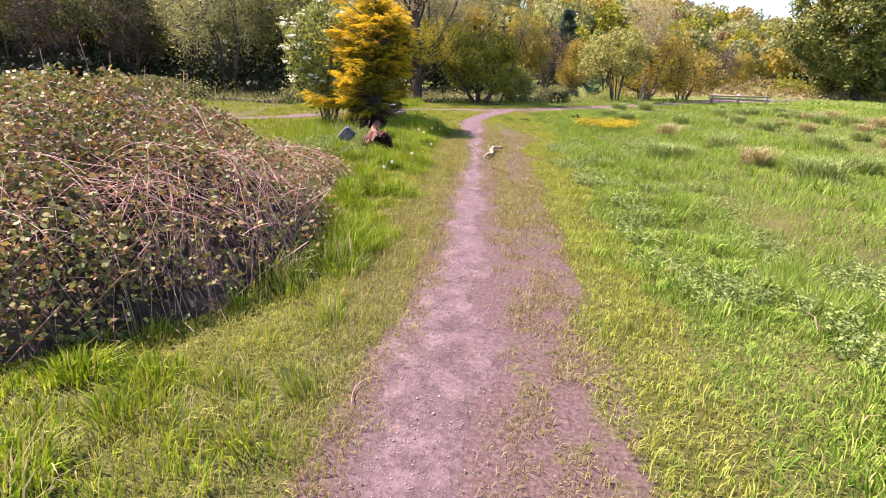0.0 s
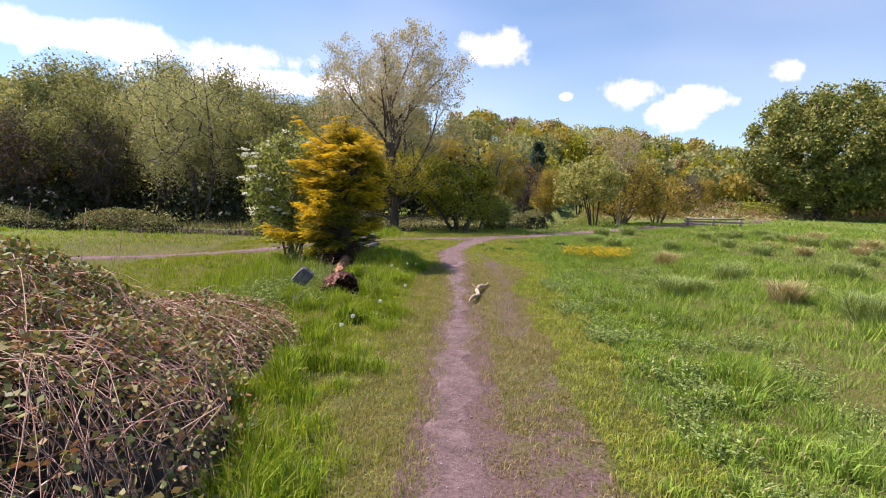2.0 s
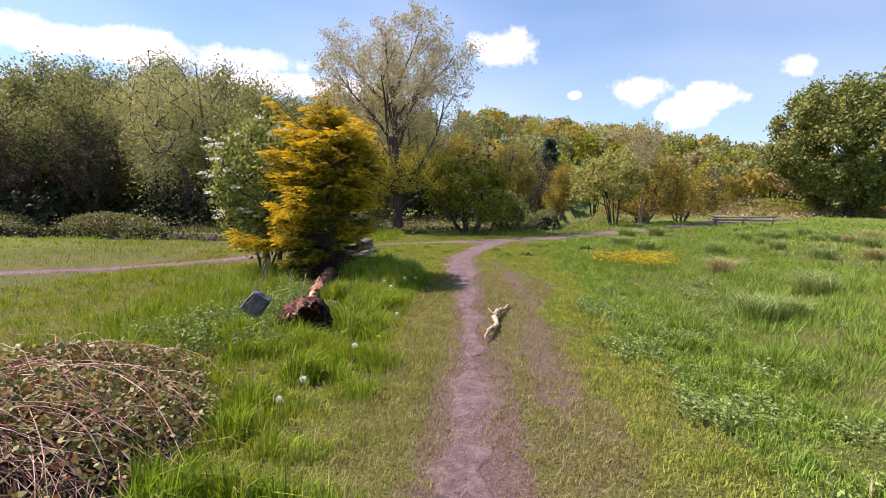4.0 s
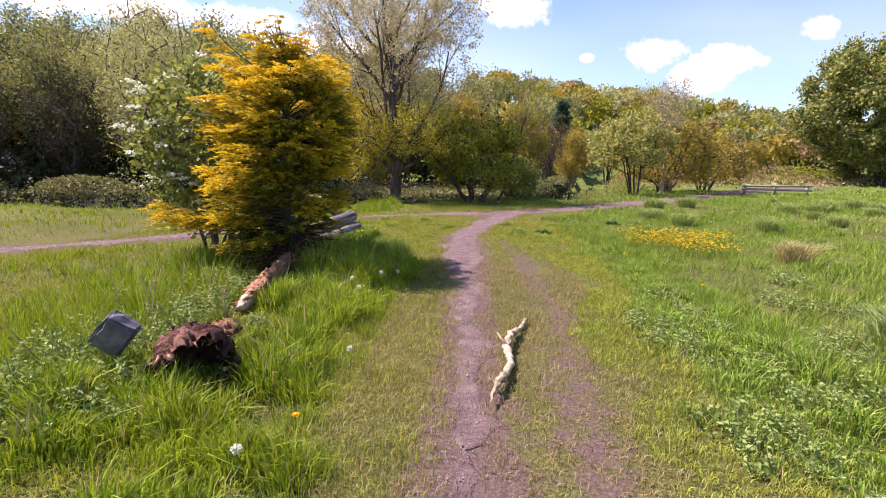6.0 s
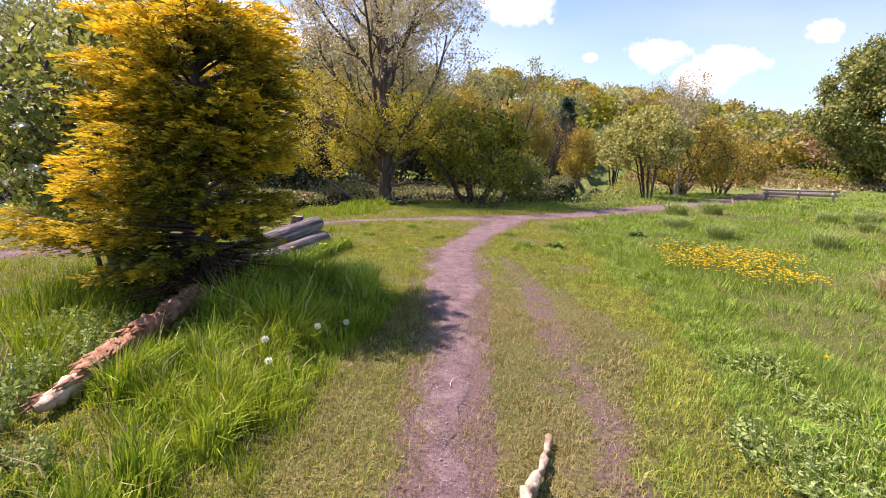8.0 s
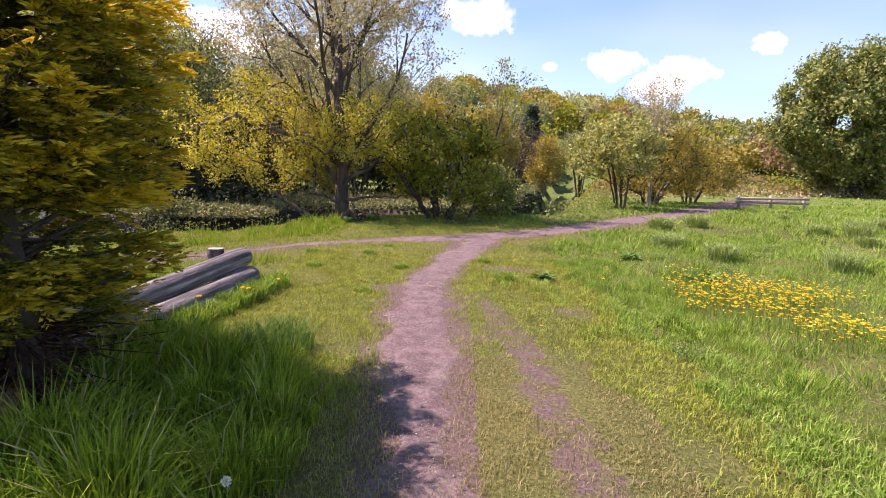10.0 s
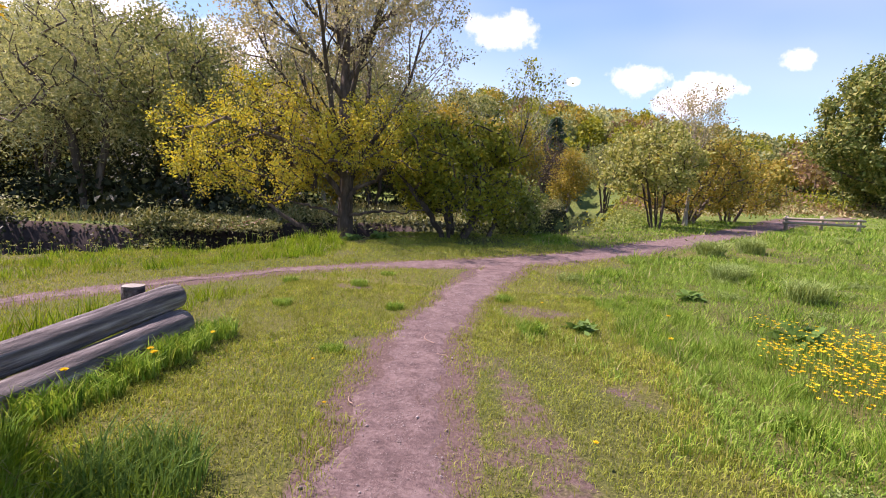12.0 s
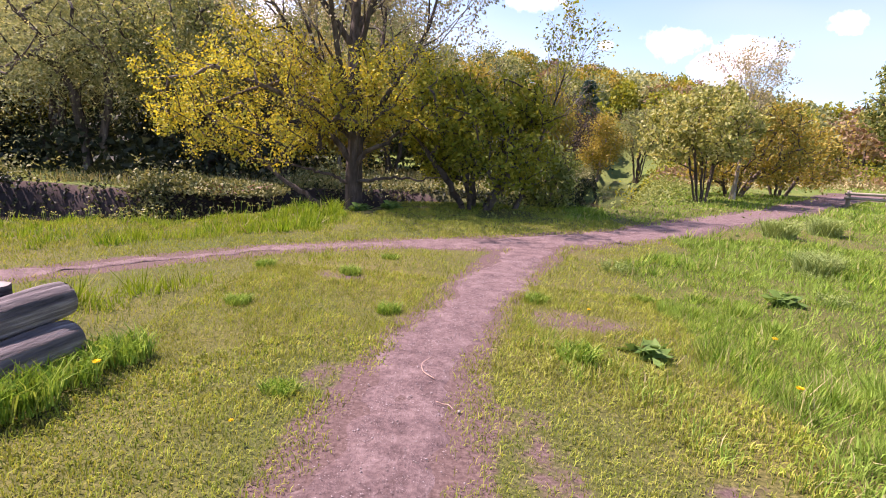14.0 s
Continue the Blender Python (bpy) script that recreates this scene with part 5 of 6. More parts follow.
# ---- logs, stick, stone ----
def barrier_log(name, a, b, r, label, seed):
    rng = np.random.default_rng(seed)
    a, b = np.array(a), np.array(b)
    ob = thing(name, 0, 0, 0, label, "log", "log barrier")
    ln = np.linalg.norm(b - a)
    ob.matrix_basis = Matrix.Translation(a) @ (Vector(b - a).to_track_quat("Y", "Z").to_matrix().to_4x4())
    s = np.linspace(0, 1, 34)
    pts = np.column_stack([0.012 * np.sin(s * 5 + seed), s * ln, 0.01 * np.cos(s * 7)])
    rad = r * (1 - 0.05 * s) * (1 + 0.02 * np.sin(s * 19))
    rad[0], rad[-1] = rad[0] * 0.93, rad[-1] * 0.93
    v, f = line_tube(pts, rad, 44, rng, 0.008, caps=False)
    v = np.array(v, float)
    ang, gone = np.arctan2(v[:, 2], v[:, 0]), np.zeros(len(v))
    for k in range(11):
        at = k * 0.571 + rng.uniform(-0.2, 0.2)
        off = (ang - at - 0.12 * np.sin(v[:, 1] * 1.7 + k) + np.pi) % (2 * np.pi) - np.pi
        gone += rng.uniform(0.04, 0.13) * np.exp(-(off / 0.075) ** 2) * smooth(-0.5, 0.4, np.sin(v[:, 1] * rng.uniform(1.2, 3.2) + k * 2.1))
    gone += 0.02 * value_noise(ang * 3, v[:, 1] * 2, 1.0, 91)
    v[:, [0, 2]] *= (1 - gone)[:, None]
    part("bark", mesh_np("bark", v, f, M_LOG, True), ob)
    for end, sgn in ((0, -1), (1, 1)):
        ring = 20
        c = pts[0 if end == 0 else -1]
        ang = np.arange(ring) * 2 * np.pi / ring
        rr = rad[0 if end == 0 else -1]
        vv = [c + np.array([0, sgn * 0.012, 0])] + [c + np.array([rr * q * math.cos(t), sgn * (0.012 if q < 1 else 0.001), rr * q * math.sin(t)]) for q in (0.9, 1.0) for t in ang]
        ff = []
        for i in range(ring):
            j = (i + 1) % ring
            ff += [(0, 1 + i, 1 + j), (1 + i, 1 + ring + i, 1 + ring + j), (1 + i, 1 + ring + j, 1 + j)]
        part("sawn_end", mesh_np("sawn_end", vv, ff, M_LOG_END), ob, "sawn grey end grain")
    return ob


barrier_log("barrier_log", (-2.76, 16.85, 0.34), (-3.2, 13.95, 0.22), 0.118, "long weathered grey log lying on another log", 1)
barrier_log("barrier_log", (-2.64, 16.74, 0.125), (-2.98, 13.8, 0.08), 0.128, "weathered grey log half sunk in grass", 2)


def stump_post(x, y, r, h):
    rng = np.random.default_rng(7)
    ob = thing("log_post", x, y, height1(x, y) - 0.05, "short sawn round timber post behind the logs", "post")
    v, f = line_tube([(0, 0, z) for z in np.linspace(0, h, 8)], [r * 1.03, r, r, r, r, r, r, r * 0.97], 18, rng, 0.012, caps=False)
    part("body", mesh_np("body", v, f, M_LOG, True), ob)
    ang = np.arange(18) * 2 * np.pi / 18
    vv = [(0, 0, h + 0.006)] + [(r * 0.96 * math.cos(t), r * 0.96 * math.sin(t), h + 0.002 * math.sin(3 * t)) for t in ang]
    part("sawn_top", mesh_np("sawn_top", vv, [(0, 1 + i, 1 + (i + 1) % 18) for i in range(18)], M_LOG_END), ob)


stump_post(-3.02, 16.62, 0.095, 0.55)

ob = thing("stake", -4.1, 26.2, height1(-4.1, 26.2) - 0.05, "dark wooden stake beside the oak trunk", "post")
part("shaft", mesh_np("shaft", *line_tube([(0, 0, 0), (0.01, 0, 0.4), (0, 0.01, 0.8), (0.02, 0, 0.95)], [0.05, 0.048, 0.046, 0.03], 7), M_BARK_DARK, True), ob)


def fallen_branch():
    rng = np.random.default_rng(8)
    ob = thing("fallen_branch", 0, 0, 0, "crooked pale barkless branch lying beside the footpath", "branch")
    key = np.array([(-0.07, 9.5), (-0.02, 9.7), (0.02, 9.88), (0.075, 10.1), (0.085, 10.25), (0.055, 10.42), (0.09, 10.62), (0.13, 10.78), (0.21, 11.02), (0.265, 11.25)])
    s = np.linspace(0, len(key) - 1, 46)
    x, y = np.interp(s, np.arange(len(key)), key[:, 0]), np.interp(s, np.arange(len(key)), key[:, 1])
    r = np.interp(s / s[-1], [0, 0.1, 0.45, 0.5, 0.8, 1], [0.006, 0.02, 0.025, 0.029, 0.023, 0.016]) * (1 + 0.13 * rng.standard_normal(46))
    pts = np.column_stack([x + 0.006 * rng.standard_normal(46), y, 0.045 + r * 0.6 + 0.02 * np.sin(s * 1.3)])
    part("stem", mesh_np("stem", *line_tube(pts, r, 12, rng, 0.14), M_STICK), ob)
    part("stub", mesh_np("stub", *line_tube([(0.06, 10.42, 0.08), (0.02, 10.46, 0.12), (-0.01, 10.5, 0.15)], [0.014, 0.01, 0.005], 7), M_STICK, True), ob)
    part("stub", mesh_np("stub", *line_tube([(-0.02, 9.72, 0.06), (-0.05, 9.76, 0.08), (-0.075, 9.78, 0.085)], [0.013, 0.01, 0.006], 7), M_STICK, True), ob)


fallen_branch()


def rotten_log():
    """A decayed trunk: a hollow dark broken end, then pale crumbling wood sunk in the grass."""
    rng = np.random.default_rng(9)
    ob = thing("rotten_log", 0, 0, 0, "decayed fallen log with a hollow dark broken end", "log")
    axis = np.array([(-1.84, 9.5), (-1.93, 9.66), (-2.0, 9.83), (-2.06, 10.0), (-2.1, 10.2), (-2.14, 10.4), (-2.18, 10.65)])
    n, ring = 88, 64
    s = np.linspace(0, 1, n)
    x, y = np.interp(s * 6, np.arange(7), axis[:, 0]), np.interp(s * 6, np.arange(7), axis[:, 1])
    rad = np.interp(s, [0, 0.2, 0.4, 0.6, 0.8, 1], [0.215, 0.19, 0.15, 0.12, 0.09, 0.07])
    zc = np.interp(s, [0, 0.3, 0.6, 1], [0.17, 0.14, 0.09, 0.06])
    d = unit(np.gradient(np.column_stack([x, y]), axis=0))
    ang = np.linspace(0, 2 * np.pi, ring, endpoint=False)
    rr = rad[:, None] * (1 + 0.3 * value_noise(s[:, None] * 26 + 0 * ang, ang[None] * 1.6 + 0 * s[:, None], 1.0, 41) + 0.16 * value_noise(s[:, None] * 60 + 0 * ang, ang[None] * 5 + 0 * s[:, None], 1.0, 42) + 0.03 * rng.standard_normal((n, ring)))
    v = np.stack([x[:, None] + d[:, 1:2] * np.cos(ang) * rr, y[:, None] - d[:, 0:1] * np.cos(ang) * rr, zc[:, None] + np.sin(ang) * rr], -1)
    jag = 0.12 * value_noise(ang * 2.6, ang * 0, 1.0, 43) + 0.04 * rng.standard_normal(ring)
    v[0, :, 0] -= d[0, 0] * jag
    v[0, :, 1] -= d[0, 1] * jag
    q = np.arange(n * ring).reshape(n, ring)
    a, b = q[:-1], np.roll(q, -1, 1)[:-1]
    c, e = np.roll(q, -1, 1)[1:], q[1:]
    f = np.concatenate([np.stack([a, b, c], -1).reshape(-1, 3), np.stack([a, c, e], -1).reshape(-1, 3)])
    cut = 28
    part("sapwood", mesh_np("sapwood", v[cut:].reshape(-1, 3), f[(f >= cut * ring).all(1)] - cut * ring, M_ROT_ORANGE, True), ob, "pale orange crumbling wood")
    front = f[(f < (cut + 1) * ring).all(1)]
    mouth = part("broken_end", mesh_np("broken_end", v[:cut + 1].reshape(-1, 3), front, M_ROT, True), ob, "dark red-brown rotten end")
    # the hollow inside
    vi = v[:28:4].copy()
    cen = np.stack([x[:28:4], y[:28:4], zc[:28:4]], -1)[:, None]
    vi = cen + (vi - cen) * np.array([0.97, 0.93, 0.88, 0.8, 0.7, 0.5, 0.1])[:, None, None]
    q = np.arange(7 * ring).reshape(7, ring)
    a, b, c, e = q[:-1], np.roll(q, -1, 1)[:-1], np.roll(q, -1, 1)[1:], q[1:]
    fi = np.concatenate([np.stack([a, c, b], -1).reshape(-1, 3), np.stack([a, e, c], -1).reshape(-1, 3)])
    part("hollow", mesh_np("hollow", vi.reshape(-1, 3), fi, M_ROT), mouth, "dark hollow")
    # splinters and lumps of rot at the mouth
    chunks, pale = [], []
    for i in range(150):
        t = rng.uniform(0, 2 * np.pi)
        r0 = rng.uniform(0.16, 0.215)
        back = rng.uniform(-0.03, 0.3)
        base = np.array([-1.84 + r0 * math.cos(t) * 0.87 - 0.5 * back, 9.5 + r0 * math.cos(t) * 0.49 + 0.87 * back, max(0.02, 0.17 + r0 * math.sin(t) * (1 - 0.5 * back))])
        tipv = base + np.array([rng.normal(0, 0.03), -rng.uniform(0.01, 0.07), rng.normal(0.0, 0.035)])
        (chunks if rng.uniform() < 0.45 else pale).append(line_tube([base, (base + tipv) / 2 + rng.normal(0, 0.012, 3), tipv], [rng.uniform(0.004, 0.016), rng.uniform(0.004, 0.013), 0.003], 5, rng, 0.4))
    for c in chunks:
        part("splinter", mesh_np("splinter", *c, M_ROT), mouth)
    for c in pale:
        part("splinter", mesh_np("splinter", *c, M_ROT_PALE), mouth, "pale splinter of wood")


rotten_log()


def crumbling_log():
    """A thinner decayed log running under the conifer, bleached and splintered at one end."""
    rng = np.random.default_rng(19)
    ob = thing("crumbling_log", 0, 0, 0, "thin crumbling brown log with a bleached broken tip", "log")
    t = np.linspace(0, 1, 60)
    x = np.interp(t, [0, 0.3, 0.6, 1], [-2.33, -2.43, -2.52, -2.64]) + 0.012 * rng.standard_normal(60)
    y, z = 11.05 + 2.1 * t, np.interp(t, [0, 0.5, 1], [0.08, 0.13, 0.17]) + 0.01 * rng.standard_normal(60)
    r = np.interp(t, [0, 0.05, 0.2, 0.6, 1], [0.025, 0.045, 0.06, 0.075, 0.085]) * (1 + 0.12 * rng.standard_normal(60))
    pts = np.column_stack([x, y, z])
    part("heartwood", mesh_np("heartwood", *line_tube(pts[9:], r[9:], 14, rng, 0.14), M_ROT_PALE), ob, "crumbling orange-brown wood")
    part("tip", mesh_np("tip", *line_tube(pts[:11], r[:11] * 1.03, 12, rng, 0.16), M_STICK), ob, "bleached grey-white broken tip")
    for k in range(46):
        i = int(rng.integers(2, 58))
        a = rng.uniform(0.2, 2.9)
        o = pts[i] + np.array([math.cos(a), 0, math.sin(a)]) * r[i] * 0.95
        e = o + np.array([0.02 * math.cos(a) + rng.normal(0, 0.015), -rng.uniform(0.05, 0.16), rng.normal(0.005, 0.015)])
        part("flake", mesh_np("flake", *line_tube([o, (o + e) / 2, e], [0.014, 0.011, 0.003], 4, rng, 0.3), M_ROT_PALE), ob)


crumbling_log()


def stone_block():
    rng = np.random.default_rng(10)
    bm = bmesh.new()
    bmesh.ops.create_cube(bm, size=1)
    bmesh.ops.scale(bm, vec=(0.2, 0.13, 0.26), verts=bm.verts)
    bmesh.ops.bevel(bm, geom=bm.edges[:], offset=0.022, segments=2, affect="EDGES")
    bmesh.ops.subdivide_edges(bm, edges=bm.edges[:], cuts=2, use_grid_fill=True)
    for vert in bm.verts:
        vert.co += Vector(rng.normal(0, 0.004, 3))
    me = bpy.data.meshes.new("stone_block")
    bm.to_mesh(me)
    bm.free()
    me.materials.append(M_STONE)
    ob = new("stone_block", me)
    ob.matrix_basis = pose(-2.38, 9.62, 0.38, 22, 38, 25) @ Matrix.Translation((0, 0, -0.08))
    tagged(ob, "squared grey stone block tilted against the rotten log", "stone")


stone_block()


def rail_fence():
    ob = thing("rail_barrier", 13.6, 36.2, height1(13.6, 36.2), "low grey timber rail barrier at the meadow edge", "fence")
    d = unit(np.array([3.6, 0.6, 0.0]))
    for s, h in ((0.05, 0.62), (1.75, 0.66), (3.6, 0.58)):
        q = d * s
        me = mesh_np("post", *line_tube([(q[0], q[1], -0.1), (q[0], q[1], h * 0.5), (q[0], q[1], h)], [0.085, 0.08, 0.075], 9), M_TIMBER, True)
        part("post", me, ob)
    for z, e in ((0.5, 0.0), (0.3, 0.03)):
        part("rail", mesh_np("rail", *line_tube([d * -0.15 + np.array([0, -0.1, z + e]), d * 1.8 + np.array([0, -0.1, z]), d * 3.8 + np.array([0, -0.1, z - e])], [0.06, 0.055, 0.05], 8), M_TIMBER, True), ob)


rail_fence()


def pylon(x, y, h):
    ob = thing("pylon", x, y, height1(x, y), "distant grey lattice electricity pylon", "pylon")
    p0, p1 = [], []
    lv = [(0, 3.4), (0.3, 2.2), (0.55, 1.3), (0.8, 0.7), (1.0, 0.15)]
    corner = [(-1, -1), (1, -1), (1, 1), (-1, 1)]
    for (a, wa), (b, wb) in zip(lv[:-1], lv[1:]):
        for i in range(4):
            c, d = corner[i], corner[(i + 1) % 4]
            p0 += [(c[0] * wa, c[1] * wa, a * h), (c[0] * wa, c[1] * wa, a * h), (d[0] * wa, d[1] * wa, a * h)]
            p1 += [(c[0] * wb, c[1] * wb, b * h), (d[0] * wb, d[1] * wb, b * h), (c[0] * wb, c[1] * wb, b * h)]
    part("mast", mesh_np("mast", *tubes(p0, p1, np.full(len(p0), 0.12), np.full(len(p0), 0.12), 4), M_STEEL), ob)
    for z, w in ((0.62, 5.5), (0.76, 6.5), (0.9, 4.5)):
        part("crossarm", mesh_np("crossarm", *tubes([(0, 0, z * h), (0, 0, z * h), (0, 0, z * h + 1), (0, 0, z * h + 1)], [(-w, 0, z * h), (w, 0, z * h), (-w, 0, z * h), (w, 0, z * h)], np.full(4, 0.1), np.full(4, 0.08), 4), M_STEEL), ob)


pylon(121, 165, 34)


# ---- grass ----
def scatter(rng, box, density):
    x0, x1, y0, y1 = box
    n = int((x1 - x0) * (y1 - y0) * density)
    return rng.uniform(x0, x1, n), rng.uniform(y0, y1, n)


def fields(x, y):
    """Distances past the edges of the bare ground."""
    fd, fw, _ = along(FOOTPATH, x, y)
    rd, rw, _ = along(RIVERSIDE, x, y)
    ud, uw, _ = along(RUT, x, y)
    vd, vs = river_gap(x, y)
    wob = 0.08 * value_noise(x, y, 2.5, 51) + 0.05 * value_noise(x, y, 7, 52)
    return fd - fw[..., 0] + wob, rd - rw[..., 0] + wob, ud - uw[..., 0] + wob, vd, vs


def nearness(x, y):
    return np.hypot(x + 0.2, np.maximum(0, y - 15.5)) + np.maximum(0, 1.6 - y)


def grass_all():
    rng = np.random.default_rng(200)
    sets = {"turf": [], "worn": [], "tall": [], "meadow": [], "straw": []}
    boxes = [((-2.6, 2.6, 1.4, 14.5), 6200), ((-2.6, 2.6, 14.5, 19.5), 5800), ((-7, -2.6, 1.5, 24), 1500), ((2.6, 8, 2, 24), 1500), ((-2.6, 2.6, 19.5, 29), 1500), ((-24, -7, 0, 26), 240), ((8, 24, 0, 30), 260), ((-7, 8, -8, 1.5), 260), ((2.6, 24, 24, 40), 190), ((20, 60, 22, 66), 22), ((-60, -24, -5, 28), 22)]
    for box, dens in boxes:
        x, y = scatter(rng, box, dens)
        near = nearness(x, y)
        fd, rd, ud, vd, vs = fields(x, y)
        keep = (vd > 4.1) & ~((vs > 0) & (vd < 30))
        keep &= mound_height(x, y) < 0.12
        keep &= rng.uniform(0, 1, len(x)) < smooth(-0.2, 0.1, fd) * smooth(-0.28, 0.15, rd) * (0.4 + 0.6 * smooth(-0.08, 0.1, ud))
        x, y, near, fd, rd, ud = (q[keep] for q in (x, y, near, fd, rd, ud))
        big = value_noise(x, y, 0.5, 61)
        mid = value_noise(x, y, 1.5, 62)
        left = x < -0.2
        lawn = smooth(13.7, 14.8, y + 0.6 * (x + 1.5)) * (1 - smooth(1.0, 1.7, x)) * smooth(-3.3, -2.5, x) + (rd < 0.9) * (y > 12) * (x < 3)
        lawn = np.clip(lawn, 0, 1)
        ragged = 0.2 * value_noise(x, y, 0.9, 67) + 0.13 * value_noise(x, y, 2.9, 68)
        edge_l = np.where(y < 9, -0.62, -0.82) + 0.6 * ragged
        tall_l = smooth(0.0, 0.55, edge_l - x) * (1 - lawn) * (1 - 0.75 * smooth(-3.6, -4.8, x) * smooth(8, 10, y))
        edge_r = np.where(y < 12, 0.78, 0.95) + ragged
        tall_r = smooth(-0.1, 1.5, x - edge_r) * (1 - lawn) * (1 - 0.35 * smooth(12.5, 15, y))
        ht = 0.035 + 0.03 * rng.uniform(0, 1, len(x))
        tuftn = value_noise(x, y, 4.2, 63)
        ht = ht + left * tall_l * (0.12 + 0.08 * mid + 0.06 * big + 0.07 * tuftn) + (~left) * tall_r * (0.05 + 0.034 * mid + 0.03 * big + 0.05 * tuftn)
        ht = ht * (1 + 0.35 * tuftn)
        ht = ht * (1 - 0.3 * lawn) + lawn * (0.006 + 0.035 * np.maximum(0, mid) ** 1.5)
        ht *= 1 - 0.45 * (x < -0.9) * (1 - smooth(3.6, 4.6, y))
        shady = np.hypot((x + 1.75) / 1.0, (y - 13.2) / 1.3)
        ht += 0.12 * (1 - smooth(0.5, 1.1, shady)) * (x < -0.95)
        ht *= 1 - 0.65 * (1 - smooth(0.12, 0.38, along([(-2.1, 10.0), (-2.33, 11.0), (-2.64, 13.1)], x + 0.08, y - 0.1)[0]))
        fx = np.interp(y, [q[1] for q in FOOTPATH], [q[0] for q in FOOTPATH])
        wornmask = (~left) & (x < edge_r - 0.05) & (y < 14.5) & (y > 0)
        thin = np.where(wornmask, 0.05 + 0.95 * smooth(-0.15, 0.35, value_noise(x, y, 5.5, 64) + 0.45 * mid + 0.3 * value_noise(x, y, 13, 65) - 0.1 + 0.35 * np.exp(-((x - fx - 0.42) / 0.16) ** 2)) + 0.5 * smooth(4, 7.5, y), 1.0)
        thin = np.where(lawn > 0.5, 0.9 - 0.75 * smooth(0.3, 0.65, value_noise(x, y, 1.3, 81)), thin)
        cell, cx, cy, tag = tuft_cells(x + 0.03 * mid, y, 0.27, 66)
        grown = np.clip(ht / 0.09 - 0.4, 0, 1)
        ht = ht * (1 + grown * (0.6 * (tag - 0.55) + 0.5 * (0.4 - cell)))
        thin = thin * (1 - grown * 0.75 * smooth(0.42, 0.7, cell) - 0.35 * grown * (tag < 0.3))
        push = np.column_stack([cx, cy]) * (0.75 * grown)[:, None]
        keep = rng.uniform(0, 1, len(x)) < thin
        x, y, near, ht, tall_l, tall_r, wornmask, left, lawn, big, mid, push = (q[keep] for q in (x, y, near, ht, tall_l, tall_r, wornmask, left, lawn, big, mid, push))
        ht = np.maximum(ht, 0.025) * rng.uniform(0.55, 1.3, len(x))
        ht = np.where(wornmask, ht * 0.85, ht)
        wd = (0.0014 + 0.00062 * near) * rng.uniform(0.7, 1.4, len(x)) * (1 + 0.5 * (ht > 0.12))
        lean = np.clip(np.where(ht < 0.075, 1.0, np.where(left, 0.55, 0.85)) + 0.35 * rng.standard_normal(len(x)), 0.1, 1.8)
        p = np.column_stack([x, y, height(x, y) - 0.008])
        roll = rng.uniform(0, 1, len(x))
        kind = np.where(wornmask, 1, np.where((ht < 0.085), 0, np.where(left, 2, 3)))
        kind = np.where((~left) & (tall_r > 0.3) & (kind == 0), 3, kind)
        kind = np.where((roll < 0.03 + 0.05 * (big > 0.35) * (~left) + 0.16 * left * (y < 4.3) * (mid > -0.2)) & (ht > 0.08), 4, kind)
        fx = np.interp(y, [q[1] for q in FOOTPATH], [q[0] for q in FOOTPATH])
        kind = np.where((kind == 0) & (np.abs(x - fx) < 0.75) & (y < 14) & (roll > 0.35), 1, kind)
        for kk, nm in enumerate(sets):
            for lo, hi, seg in ((0, 2.3, 2), (2.3, 1e9, 1)):
                s = (kind == kk) & (near >= lo) & (near < hi)
                if s.any():
                    sets[nm].append(blades(p[s], ht[s] * (1.25 if kk == 4 else 1), wd[s], lean[s], rng, seg, push[s]))
    info = {"turf": (M_TURF, "short_grass", "short trodden yellow-green turf beside the paths"), "worn": (M_WORN, "worn_grass", "thin worn grass on bare earth"),
            "tall": (M_TALL, "tall_grass", "long bright yellow-green grass"), "meadow": (M_MEADOW, "meadow_grass", "thick rough green meadow grass"),
            "straw": (M_STRAW, "dry_grass", "scattered dry straw-coloured grass stalks")}
    for nm, chunks in sets.items():
        mat, name, label = info[nm]
        tagged(new(name, mesh_np(name, *join(chunks), mat)), label, "grass", kind="stuff")


grass_all()


def tussock(x, y, n, h, seed, mat, name, label, r=0.12, lean=0.7):
    rng = np.random.default_rng(seed)
    ob = thing(name, x, y, height1(x, y) - 0.01, label, "grass tussock", "grass tussocks")
    a, q = rng.uniform(0, 2 * np.pi, n), r * np.sqrt(rng.uniform(0, 1, n))
    p = np.column_stack([q * np.cos(a), q * np.sin(a), np.zeros(n)])
    part("tuft", mesh_np("tuft", *blades(p, h * rng.uniform(0.5, 1.2, n), rng.uniform(0.0025, 0.005, n), np.full(n, lean), rng, 2), mat), ob)
    return ob


dark_tuft = tussock(0.55, 17.5, 420, 0.14, 1, M_MEADOW, "grass_tussock", "small dark green grass tussock in trodden turf", 0.14)
for i, (x, y) in enumerate([(-1.25, 16.6), (-0.95, 18.2), (-1.6, 19.3), (1.5, 19.4), (-2.2, 18.0), (0.35, 18.9), (-1.35, 20.2), (-2.6, 19.4)]):
    copy_thing(dark_tuft, pose(x, y, height1(x, y) - 0.01, 0, 0, 60 * i) @ Matrix.Diagonal((0.75, 0.6 + 0.1 * (i % 3), 0.55 + 0.1 * (i % 3), 1)))
